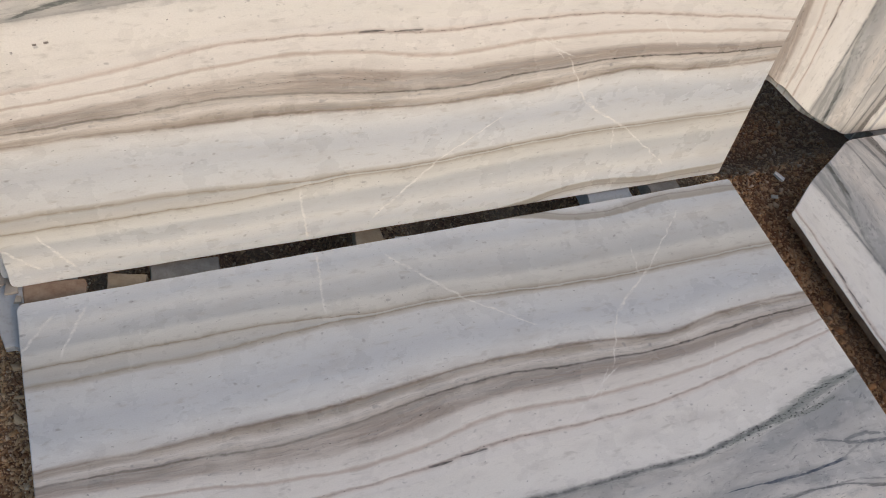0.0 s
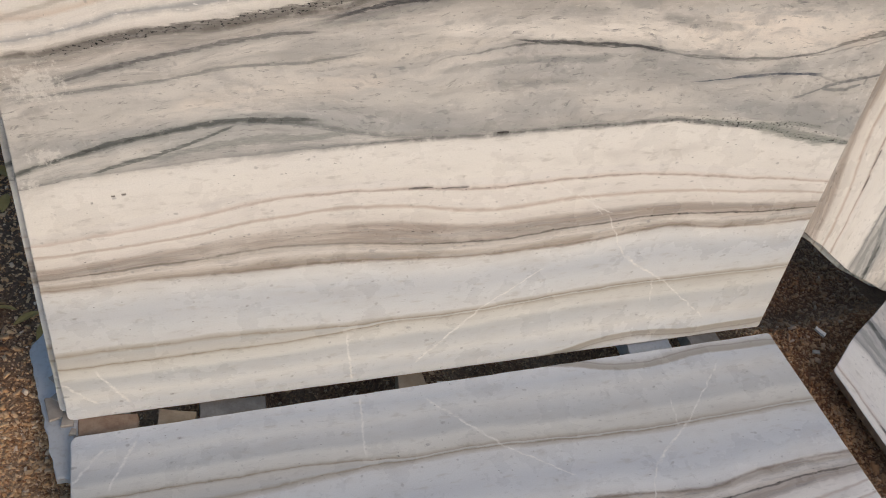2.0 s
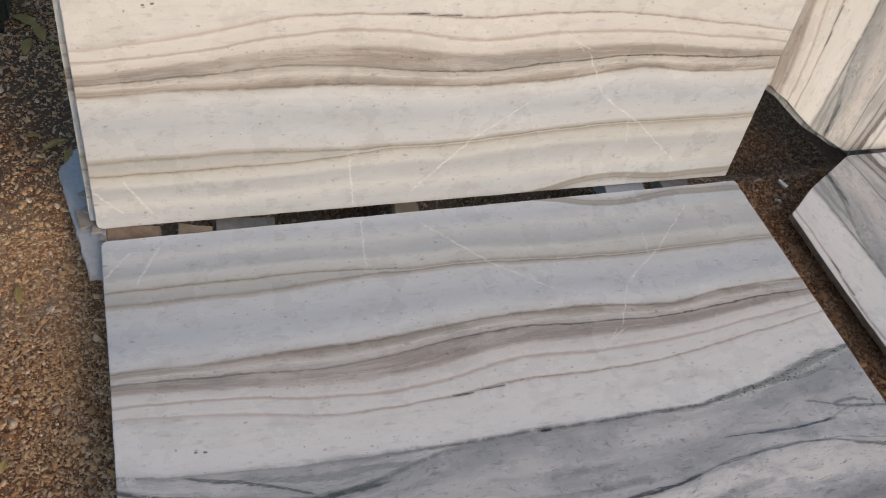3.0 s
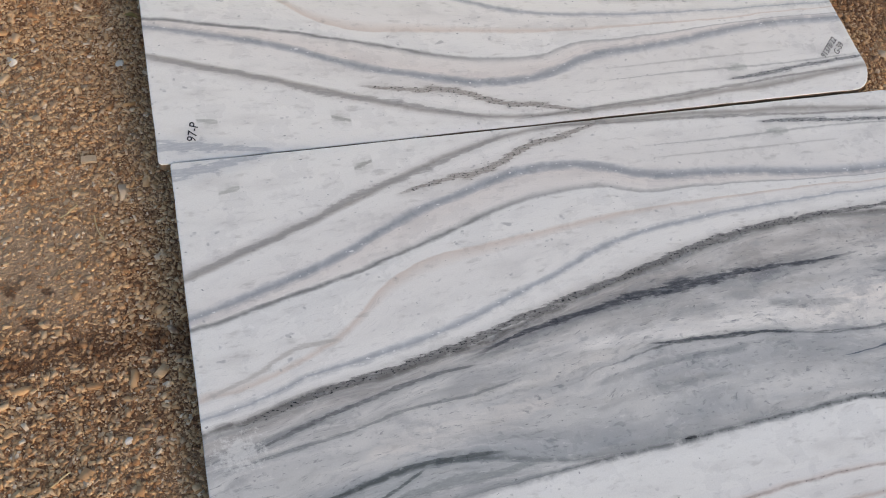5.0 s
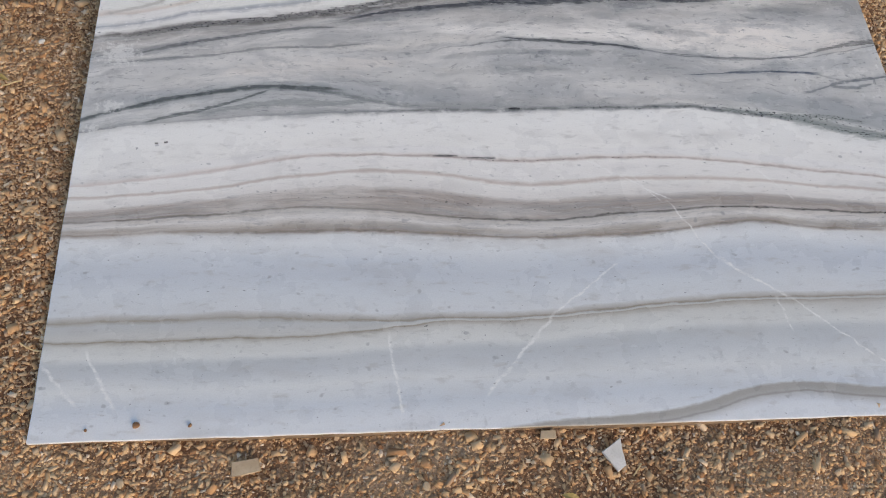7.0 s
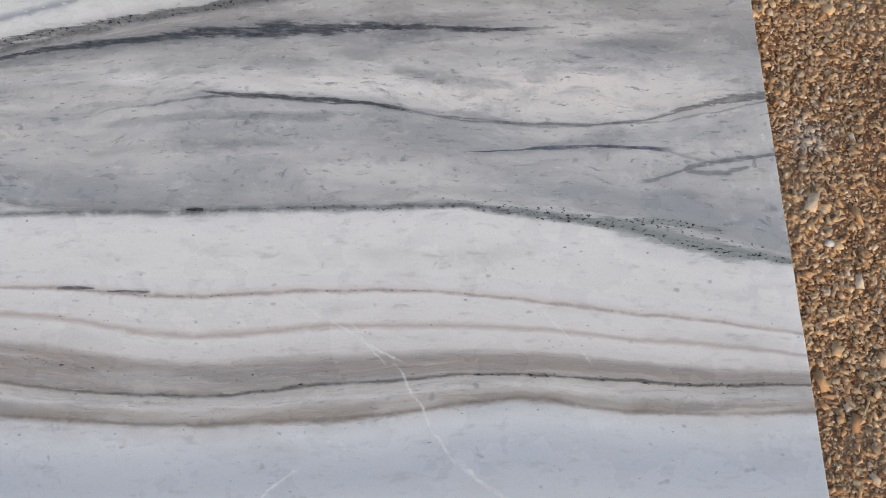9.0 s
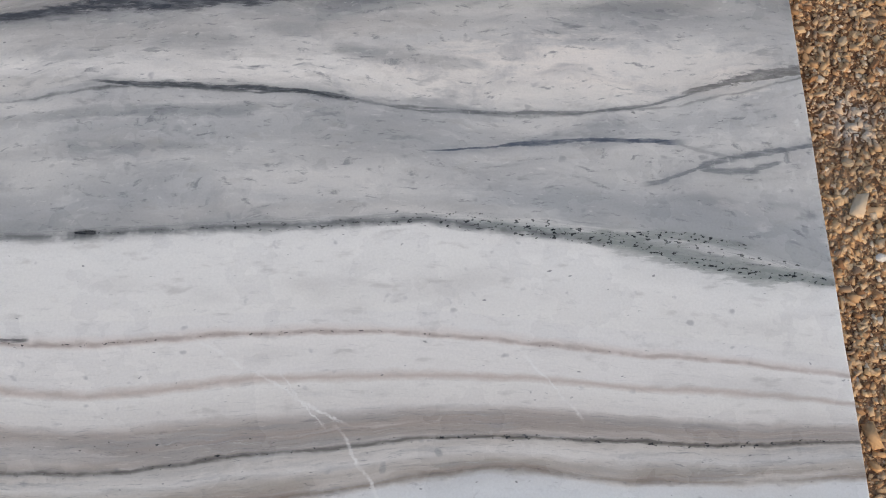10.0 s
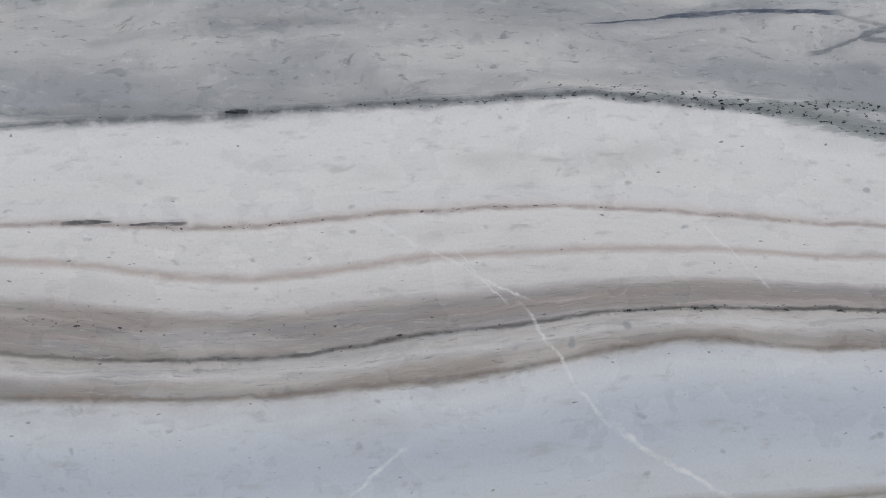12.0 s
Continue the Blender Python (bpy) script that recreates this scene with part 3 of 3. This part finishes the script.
def chip_field(name, regions, seed, size, label):
    """Angular stone chips scattered over rectangles x0, x1, y0, y1, number; one mesh."""
    rng = np.random.default_rng(seed)
    box = np.array([(-1, -1, -1), (1, -1, -1), (1, 1, -1), (-1, 1, -1), (-1, -1, 1), (1, -1, 1), (1, 1, 1), (-1, 1, 1)], float)
    faces = np.array([(0, 3, 2, 1), (4, 5, 6, 7), (0, 1, 5, 4), (1, 2, 6, 5), (2, 3, 7, 6), (3, 0, 4, 7)])
    verts, polys, base = [], [], 0
    for x0, x1, y0, y1, count in regions:
        px, py = rng.uniform(x0, x1, count), rng.uniform(y0, y1, count)
        bare = np.sin(9 * px + 3) * np.sin(7.3 * py + 1.1) + .6 * np.sin(21 * px + 13 * py)
        sandy = .9 * np.exp(-((px + .24) / .11) ** 2 - ((py - 1.02) / .16) ** 2) + .5 * np.exp(-((px - .9) / .25) ** 2 - ((py + .15) / .06) ** 2)
        keep = rng.uniform(-1.6, 1.6, count) < 1.25 - .55 * bare - 1.9 * sandy
        px, py = px[keep], py[keep]
        k = len(px)
        half = size * np.exp(rng.normal(-.08, .58, (k, 1)).clip(-1.3, 1.1)) * rng.uniform(.55, 1.25, (k, 3))
        half[:, 0] *= 1.45
        half[:, 1] *= .85
        half[:, 2] *= .46
        v = box[None] * half[:, None] * rng.uniform(.55, 1.1, (k, 8, 3))
        a, b, c = rng.uniform(0, 6.283, k), rng.normal(0, .42, k), rng.normal(0, .42, k)
        ca, sa, cb, sb, cc, sc = np.cos(a), np.sin(a), np.cos(b), np.sin(b), np.cos(c), np.sin(c)
        o, l = np.zeros(k), np.ones(k)
        rz = np.stack([ca, -sa, o, sa, ca, o, o, o, l], -1).reshape(k, 3, 3)
        rx = np.stack([l, o, o, o, cb, -sb, o, sb, cb], -1).reshape(k, 3, 3)
        ry = np.stack([cc, o, sc, o, l, o, -sc, o, cc], -1).reshape(k, 3, 3)
        v = np.einsum("kij,knj->kni", rz @ rx @ ry, v)
        v += np.stack([px, py, level(px, py) + half[:, 2] * .35], -1)[:, None]
        verts.append(v.reshape(-1, 3))
        polys.append((faces[None] + base + 8 * np.arange(k)[:, None, None]).reshape(-1, 4))
        base += 8 * k
    verts, polys = np.concatenate(verts), np.concatenate(polys)
    m = bpy.data.meshes.new(name)
    m.vertices.add(len(verts))
    m.vertices.foreach_set("co", verts.ravel())
    m.loops.add(polys.size)
    m.loops.foreach_set("vertex_index", polys.ravel().astype(np.int32))
    m.polygons.add(len(polys))
    m.polygons.foreach_set("loop_start", np.arange(0, polys.size, 4, dtype=np.int32))
    m.update(calc_edges=True)
    m.validate()
    m.materials.append(CHIPS)
    return tagged(new(name, m), label, "gravel", kind="stuff")


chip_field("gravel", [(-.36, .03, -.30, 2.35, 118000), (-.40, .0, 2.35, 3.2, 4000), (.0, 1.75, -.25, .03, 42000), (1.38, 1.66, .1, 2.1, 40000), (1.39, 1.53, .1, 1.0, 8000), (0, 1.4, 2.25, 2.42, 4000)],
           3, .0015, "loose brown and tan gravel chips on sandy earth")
chip_field("grit", [(1.36, 1.80, 2.0, 2.7, 14000), (-.4, -.02, 2.3, 3.2, 8000)], 5, .0019, "fine dark brown grit on earth painted dark as in shade")
chip_field("coarse_gravel", [(-.42, .02, -.4, 2.3, 2600), (.0, 1.75, -.26, .01, 1200), (1.4, 1.66, .0, 2.1, 1200)], 8, .0032, "larger angular gravel chips lying loose")


# ---- slabs ----
def rounded(corners):
    """An outline through corners (x, y, radius), each turned round by its radius."""
    out, k = [], len(corners)
    for i, (x, y, r) in enumerate(corners):
        p, a, b = Vector((x, y)), Vector(corners[i - 1][:2]), Vector(corners[(i + 1) % k][:2])
        da, db = (a - p).normalized(), (b - p).normalized()
        for j in range(7):
            t = j / 6
            out.append(p + da * r * (1 - t) ** 2 + db * r * t ** 2)
    return out


def slab(name, corners, place, uv, label, thick=.018, group="marble slabs", seed=0, rim=None):
    """A polished slab: local x along the bands, y across, its polished face at z = 0. uv(x, y) gives the stone's own coordinates."""
    rng = random.Random(seed)
    bm = bmesh.new()
    pts = rounded(corners)
    # break the straight runs up for slightly chipped edges
    line = []
    for a, b in zip(pts, pts[1:] + pts[:1]):
        steps = max(1, int((b - a).length / .03))
        side = Vector((-(b - a).y, (b - a).x)).normalized() if (b - a).length else Vector((0, 0))
        for j in range(steps):
            line.append(a.lerp(b, j / steps) + side * (rng.uniform(0, .0011) if j else 0))
    rings = [(0.0018, 0.0), (0.0005, -.0005), (0.0, -.0018), (0.0, -thick + .001), (.001, -thick)]
    centre = sum(line, Vector((0, 0))) / len(line)
    loops = []
    for inset, z in rings:
        ring = []
        for i, p in enumerate(line):
            d = line[(i + 1) % len(line)] - line[i - 1]
            inward = Vector((-d.y, d.x)).normalized()
            q = p + inward * inset
            ring.append(bm.verts.new((q.x, q.y, z)))
        loops.append(ring)
    bm.faces.new(loops[0])
    bm.faces.new(loops[-1][::-1])
    for a, b in zip(loops, loops[1:]):
        for i in range(len(a)):
            j = (i + 1) % len(a)
            bm.faces.new((a[i], b[i], b[j], a[j]))
    layer = bm.loops.layers.uv.new("stone")
    for f in bm.faces:
        for l in f.loops:
            l[layer].uv = uv(l.vert.co.x, l.vert.co.y)
    for f in bm.faces:
        if all(-thick < l.vert.co.z < -.001 or l.vert.co.z <= -thick for l in f.loops) and abs(f.calc_center_median().z + thick) > 1e-4:
            f.material_index = 1
    ob = part(name, bm, MARBLE)
    ob.data.materials.append(rim or EDGE)
    ob.matrix_world = place
    return tagged(ob, label, "marble slab", group, "thing")


def leaning(x, y, z, yaw, tilt, bank):
    """A pose: tilted back about its lower edge by tilt, then turned by yaw (radians)."""
    return Matrix.Translation((x, y, z)) @ Matrix.Rotation(yaw, 4, "Z") @ Matrix.Rotation(tilt, 4, "X") @ Matrix.Rotation(bank, 4, "Y")


lying_front = slab("marble_slab", [(-.004, -.016, .004), (LONG + .002, -.016, .006), (LONG, DEEP, .02), (0, DEEP, .006)], Matrix.Identity(4), lambda x, y: (x, y),
                   "polished white marble slab with grey and brown bands lying on gravel", seed=1)
AT_B = leaning(-.018, 1.1315, -.004, .0042, .0192, -.0025)
lying_back = slab("marble_slab", [(0, 0, .010), (LONG - .03, 0, .03), (LONG, .05, .02), (LONG, DEEP + .012, .008), (0, DEEP + .012, .016)], AT_B, lambda x, y: (x, DEEP + .012 - y),
                  "polished white banded marble slab with marker codes, propped on offcuts", seed=2)
AT_A = leaning(-0.0277, 2.3140, 0.0067, 0.0247, 1.4791, -0.0308)
upright = slab("marble_slab", [(0, 0, .014), (LONG, 0, .006), (LONG, DEEP, .006), (0, DEEP, .006)], AT_A, lambda x, y: (x, y),
               "cream and grey banded marble slab standing upright on offcuts", seed=3)
slab("marble_slab", [(0, 0, .01), (LONG, 0, .006), (LONG, DEEP, .006), (0, DEEP, .006)], AT_A @ Matrix.Translation((-.012, .004, -.0195)), lambda x, y: (x, y),
     "banded marble slab standing close behind the front one", seed=4)
# the next lot: bands run up the slabs, one corner broken away
side_uv = lambda x, y: (.25 + y, .405 + (x - 1.535))
AT_D = AT_A @ Matrix.Translation((0, 0, -.060))
D_OUT = [(1.30, .245, .01), (1.473, .208, .015), (1.497, .186, .01), (1.531, .168, .015), (1.582, .128, .02), (1.658, .072, .02), (1.744, .026, .02), (1.799, -.006, .02), (2.45, -.010, .01), (2.45, 1.2, .01), (1.30, 1.2, .01)]
slab("marble_slab", D_OUT, AT_D, side_uv, "cream banded marble slab with a broken corner standing upright", thick=.022, seed=5, rim=SAWN)
slab("marble_slab", [(x - .012, y - .010, r) for x, y, r in D_OUT], AT_D @ Matrix.Translation((0, .004, -.024)), side_uv, "banded marble slab standing close behind a broken one", thick=.022, seed=6, rim=SAWN)
AT_E = AT_B @ Matrix.Translation((.004, .004, -.008))
slab("marble_slab", [(1.508, .362, .012), (2.45, .362, .008), (2.45, 1.192, .01), (1.771, 1.192, .02), (1.742, 1.174, .02), (1.603, 1.100, .03), (1.494, 1.025, .008), (1.486, .72, .2)], AT_E, lambda x, y: (.25 + 1.19 - y, .43 + (x - 1.5) * .85),
     "white marble slab with lengthwise bands and a broken corner", seed=9)


# ---- marker codes on the slabs ----
def code(text, size, parent, x, y, angle):
    cu = bpy.data.curves.new("code", "FONT")
    cu.body, cu.size, cu.offset, cu.shear = text, size, size * .005, .12
    tmp = new("code_text", cu)
    m = bpy.data.meshes.new_from_object(tmp.evaluated_get(bpy.context.evaluated_depsgraph_get()))
    bpy.data.objects.remove(tmp)
    m.materials.append(INK)
    ob = new("marker_code", m)
    ob.parent = parent
    ob.matrix_local = pose(x, y, .0006, 0, 0, angle)
    return tagged(ob, "handwritten black marker code")


code("97-P", .021, lying_back, .062, .036, 76)
code("91378/22", .0180, lying_back, 1.312, .082, 42)
code("G-59", .0180, lying_back, 1.346, .088, 44)
code("90-P", .021, [o for o in scene.objects if "lengthwise" in o.get("label", "")][0], 1.545, .392, 70)


# ---- offcuts under the slabs ----
def plate(name, corners, top, thick, material, label, category="stone offcut", lean=(0, 0), seed=0):
    """A broken flat piece of stone, its outline in the plan, with rough broken edges."""
    rng = random.Random(seed)
    c = sum((Vector(p) for p in corners), Vector((0, 0))) / len(corners)
    bm = bmesh.new()
    ring = []
    for a, b in zip(corners, corners[1:] + corners[:1]):
        a, b = Vector(a) - c, Vector(b) - c
        steps = max(1, int((b - a).length / .012))
        for j in range(steps):
            ring.append(a.lerp(b, j / steps) * (1 + (rng.uniform(-.03, .03) if j else 0)))
    levels = []
    for z, grow in ((0, .975), (-.0012, 1), (-thick + .001, 1.0), (-thick, .98)):
        levels.append([bm.verts.new((p.x * grow + (rng.uniform(-.0012, .0012) if z else 0), p.y * grow + (rng.uniform(-.0012, .0012) if z else 0), z)) for p in ring])
    bm.faces.new(levels[0])
    bm.faces.new(levels[-1][::-1])
    for a, b in zip(levels, levels[1:]):
        for i in range(len(a)):
            j = (i + 1) % len(a)
            bm.faces.new((a[i], b[i], b[j], a[j]))
    bmesh.ops.recalc_face_normals(bm, faces=bm.faces[:])
    ob = part(name, bm, material)
    ob.matrix_world = pose(c.x, c.y, top, lean[0], lean[1], 0)
    return tagged(ob, label, category, kind="thing")


plate("stone_offcut", [(-.045, 2.205), (-.02, 2.20), (.07, 2.22), (.075, 2.53), (-.062, 2.548), (-.094, 2.485)], .004, .016, OFFCUT, "blue-grey stone offcut propping up slab corners", seed=1)
plate("stone_offcut", [(-.03, 2.23), (.065, 2.22), (.065, 2.50), (-.05, 2.52)], -.0125, .03, SHARD, "dusty stone offcut pressed into the earth", seed=2)
plate("stone_offcut", [(-.012, 2.255), (.085, 2.25), (.084, 2.31), (-.01, 2.32)], .0075, .0035, BROWN, "thin brown stone strip between two slabs", seed=3)
plate("stone_lump", [(.105, 2.24), (.165, 2.235), (.182, 2.30), (.12, 2.32)], -.002, .035, TAN, "tan broken stone wedged under slab edges", "stone", (4, -3), 4)
plate("stone_offcut", [(.185, 2.24), (.30, 2.235), (.305, 2.32), (.19, 2.33)], -.006, .03, SHARD, "dusty grey stone offcut under the standing slab", lean=(0, 2), seed=5)
plate("stone_offcut", [(.545, 2.245), (.61, 2.24), (.605, 2.33), (.56, 2.335)], -.004, .034, TAN, "tan stone offcut under the standing slab", seed=6)
plate("stone_shard", [(.622, 2.265), (.655, 2.262), (.668, 2.285), (.63, 2.295)], -.004, .012, WHITE, "white stone shard in the gap between slabs", "stone shard", (10, -14), 7)
plate("stone_offcut", [(1.045, 2.23), (1.145, 2.225), (1.15, 2.36), (1.05, 2.37)], .006, .04, OFFCUT, "pale grey stone offcut under the standing slab", seed=8)
plate("stone_offcut", [(1.19, 2.235), (1.265, 2.23), (1.27, 2.34), (1.2, 2.35)], .004, .036, SHARD, "grey stone offcut under the standing slab", seed=9)
for k, (x, y, w, d, turn) in enumerate([(-.052, 2.345, .030, .05, 25), (-.034, 2.375, .028, .045, -30), (-.03, 2.318, .022, .03, 10), (-.045, 2.405, .022, .03, 60), (-.02, 2.29, .012, .014, 0), (-.014, 2.275, .009, .009, 40)]):
    ca, sa = math.cos(radians(turn)), math.sin(radians(turn))
    plate("stone_shard", [(x + ca * a * w - sa * b * d, y + sa * a * w + ca * b * d) for a, b in ((-.5, -.45), (.4, -.5), (.5, .3), (-.1, .5))], .0105, .006, SHARD,
          "grey stone shard lying on the blue-grey offcut", "stone shard", (0, 6), 20 + k)
# the neighbouring lot's supports
plate("stone_offcut", [(1.86, 2.32), (2.35, 2.31), (2.35, 2.47), (1.88, 2.48)], -.006, .085, SHARD, "stone offcuts under the neighbouring upright slab", seed=30)
plate("stone_offcut", [(1.62, 1.62), (2.35, 1.60), (2.35, 1.72), (1.63, 1.73)], -.002, .045, SHARD, "stone strip under the neighbouring lying slab", seed=31)
plate("stone_offcut", [(.25, 2.05), (1.25, 2.05), (1.25, 2.14), (.25, 2.13)], -.002, .04, SHARD, "stone strip under the propped slab", seed=32)
plate("stone_offcut", [(.25, 1.30), (1.25, 1.30), (1.25, 1.40), (.25, 1.39)], -.0195, .03, SHARD, "stone strip under the propped slab", seed=33)


# ---- loose things on the ground ----
def pebble(x, y, w, d, h, turn, material, label, seed, lift=.3):
    rng = random.Random(seed)
    bm = bmesh.new()
    bmesh.ops.create_icosphere(bm, subdivisions=2, radius=.5)
    for vert in bm.verts:
        k = 1 + .35 * noise.noise(vert.co * 1.9 + Vector((seed, 0, 0)))
        vert.co = Vector((vert.co.x * w, vert.co.y * d, vert.co.z * h)) * k
    ob = part("pebble", bm, material)
    ob.matrix_world = pose(x, y, float(level(x, y)) + h * lift, rng.uniform(-12, 12), rng.uniform(-12, 12), turn)
    return tagged(ob, label, "pebble", "loose stones", "thing")


def flake(x, y, pts, turn, thick, material, label, seed):
    ca, sa = math.cos(radians(turn)), math.sin(radians(turn))
    ob = plate("stone_flake", [(x + ca * a - sa * b, y + sa * a + ca * b) for a, b in pts], float(level(x, y)) + thick + .003, thick, material, label, "stone flake", (6, -5), seed)
    return tagged(ob, group="loose stones")


flake(.785, -.056, [(-.016, .004), (.002, -.024), (.014, -.016), (.011, .022)], 0, .006, WHITE, "pale triangular stone flake on the gravel", 41)
flake(.28, -.056, [(-.02, -.008), (.019, -.009), (.018, .009), (-.017, .011)], 10, .007, TAN, "pale tan flat stone flake on the gravel", 42)
flake(.694, -.026, [(-.011, -.005), (.011, -.005), (.01, .006), (-.01, .006)], 0, .005, TAN, "small tan stone flake beside a slab", 43)
flake(1.545, 2.29, [(-.005, -.013), (.005, -.012), (.004, .014), (-.004, .012)], 25, .006, WHITE, "long pale marble chip on brown earth", 44)
flake(1.50, 2.24, [(-.008, -.004), (.007, -.005), (.008, .004), (-.007, .004)], -20, .004, SHARD, "grey marble chip on brown earth", 45)
flake(-.13, 1.20, [(-.013, -.006), (.013, -.006), (.012, .006), (-.013, .006)], -5, .006, TAN, "pale oblong stone chip on the gravel", 46)
for k, (x, y, w, m, what) in enumerate([(-.215, 1.975, .016, WHITE, "white pebble on brown gravel"), (-.067, 1.41, .017, WHITE, "white pebble on brown gravel"), (-.246, 1.434, .018, WHITE, "white pebble on brown gravel"),
                                        (-.08, 1.915, .014, TAN, "pale tan pebble on brown gravel"), (-.21, 1.30, .016, TAN, "orange-tan pebble on brown gravel"), (-.15, 1.27, .014, TAN, "tan pebble on brown gravel"),
                                        (-.10, .70, .013, WHITE, "small white pebble on brown gravel"), (-.05, .30, .013, TAN, "tan pebble on brown gravel"), (.52, -.09, .014, TAN, "tan pebble on brown gravel"),
                                        (1.44, .60, .013, TAN, "tan pebble beside a slab"), (1.455, .50, .012, WHITE, "small white pebble beside a slab"), (1.46, .74, .012, TAN, "tan pebble beside a slab"),
                                        (-.09, .24, .012, WHITE, "small white pebble on brown gravel"), (.12, -.07, .013, TAN, "tan pebble on brown gravel"), (1.46, 1.72, .012, WHITE, "pale pebble on shaded earth")]):
    pebble(x, y, w, w * .75, w * .55, 37 * k, m, what, 60 + k)
for k, (x, w) in enumerate([(.135, .011), (.205, .006), (.07, .005)]):
    ob = pebble(x, .004 - .002 * k, w, w * .8, w * .7, 50 * k, RUST, "rusty brown grit grain on the slab edge", 90 + k)
    ob.location.z = w * .28


def leaf(x, y, length, width, turn, label, tilt=8, material=LEAF):
    """A dry curled leaf with a midrib fold."""
    bm = bmesh.new()
    rows = []
    for i in range(9):
        t = i / 8
        half = width / 2 * math.sin(math.pi * min(1, t * 1.02 + .01)) ** .8 + .0004
        lift = .006 * math.sin(t * 2.6)
        rows.append([bm.verts.new((s * half, (t - .5) * length, lift + abs(s) * half * .35)) for s in (-1, 0, 1)])
    for a, b in zip(rows, rows[1:]):
        for i in range(2):
            bm.faces.new((a[i], a[i + 1], b[i + 1], b[i]))
    ext = bmesh.ops.extrude_face_region(bm, geom=bm.faces[:])
    bmesh.ops.translate(bm, verts=[g for g in ext["geom"] if isinstance(g, bmesh.types.BMVert)], vec=(0, 0, .0005))
    bmesh.ops.recalc_face_normals(bm, faces=bm.faces[:])
    ob = part("dry_leaf", bm, material)
    ob.matrix_world = pose(x, y, float(level(x, y)) + .004, tilt, 5, turn)
    return tagged(ob, label, "leaf", "dry leaves", "thing")


for x, y, l, w, turn in [(-.04, 1.523, .026, .010, 80), (-.19, 1.89, .026, .010, -20), (-.10, 2.57, .055, .014, -70), (-.14, 2.60, .04, .009, 85), (-.075, 2.53, .05, .015, -15), (-.17, 2.22, .04, .012, 5),
                         (-.16, 3.0, .07, .03, 60), (-.13, 2.95, .06, .025, 20), (-.15, 3.12, .07, .03, -50), (-.10, 2.88, .05, .02, 100), (-.155, 2.90, .05, .022, -10)]:
    leaf(x, y, l, w, turn, "dry yellow-brown leaf on dusty earth")
leaf(.715, -.115, .03, .011, 70, "small yellow leaf on the gravel")
leaf(-.15, .61, .026, .009, 80, "dull green leaf on the gravel")
leaf(.095, 2.27, .028, .014, 60, "small yellow leaf caught between slabs", 0).location.z = .004


def straw(x, y, length, turn, bend):
    cu = bpy.data.curves.new("straw", "CURVE")
    cu.dimensions, cu.bevel_depth, cu.bevel_resolution = "3D", .0011, 1
    sp = cu.splines.new("POLY")
    sp.points.add(6)
    for i, pt in enumerate(sp.points):
        t = i / 6 - .5
        pt.co = (t * length, bend * (t * t - .25) * length, .001 * math.sin(9 * t), 1)
    tmp = new("straw_curve", cu)
    m = bpy.data.meshes.new_from_object(tmp.evaluated_get(bpy.context.evaluated_depsgraph_get()))
    bpy.data.objects.remove(tmp)
    m.materials.append(STRAW)
    ob = new("straw", m)
    ob.matrix_world = pose(x, y, float(level(x, y)) + .007, 0, 2, turn)
    return tagged(ob, "dry straw lying on the gravel", "straw", "straws", "thing")


for x, y, l, turn, bend in [(-.165, 1.10, .035, 40, .1), (-.245, 1.44, .03, 55, 0), (-.11, 1.53, .028, 5, 0), (-.27, .52, .045, 42, 0), (-.12, 1.06, .05, -75, .3), (-.19, .66, .03, 35, 0), (-.13, .60, .03, 25, .1),
                            (-.01, .125, .055, -12, .5), (-.26, 1.32, .03, -10, 0), (-.2, .35, .03, 20, 0), (1.46, .30, .025, 60, 0), (.815, -.078, .022, 50, 0), (.36, -.12, .03, 10, .1)]:
    straw(x, y, l, turn, bend)


# ---- dark painted cabinet at the back ----
def cabinet(x0, x1, y0, y1, z1):
    z0 = float(level(x1, y0)) - .01
    def panel(a, b, bevel):
        bm = bmesh.new()
        bmesh.ops.create_cube(bm, size=1)
        for vert in bm.verts:
            vert.co = Vector([a[i] if vert.co[i] < 0 else b[i] for i in range(3)])
        bmesh.ops.bevel(bm, geom=bm.edges[:], offset=bevel, segments=2, affect="EDGES")
        return bm
    base = new("metal_cabinet")
    base.location = (x1, y0, z0)
    w, d, h = x1 - x0, y1 - y0, z1 - z0
    part("body", panel((-w, 0, .05), (0, d, h), .006), PAINT, base)
    part("plinth", panel((-w + .02, .02, 0), (-.02, d - .02, .0495), .003), PAINT, base)
    part("door", panel((-w + .015, -.016, .08), (-.015, -.0005, h - .02), .004), PAINT, base)
    return tagged(base, "dark green painted metal cabinet standing on earth", "cabinet", kind="thing")


# only one corner shows; the added width and height screen sky from the earth
cabinet(-1.1, -.185, 2.95, 3.4, 1.9)
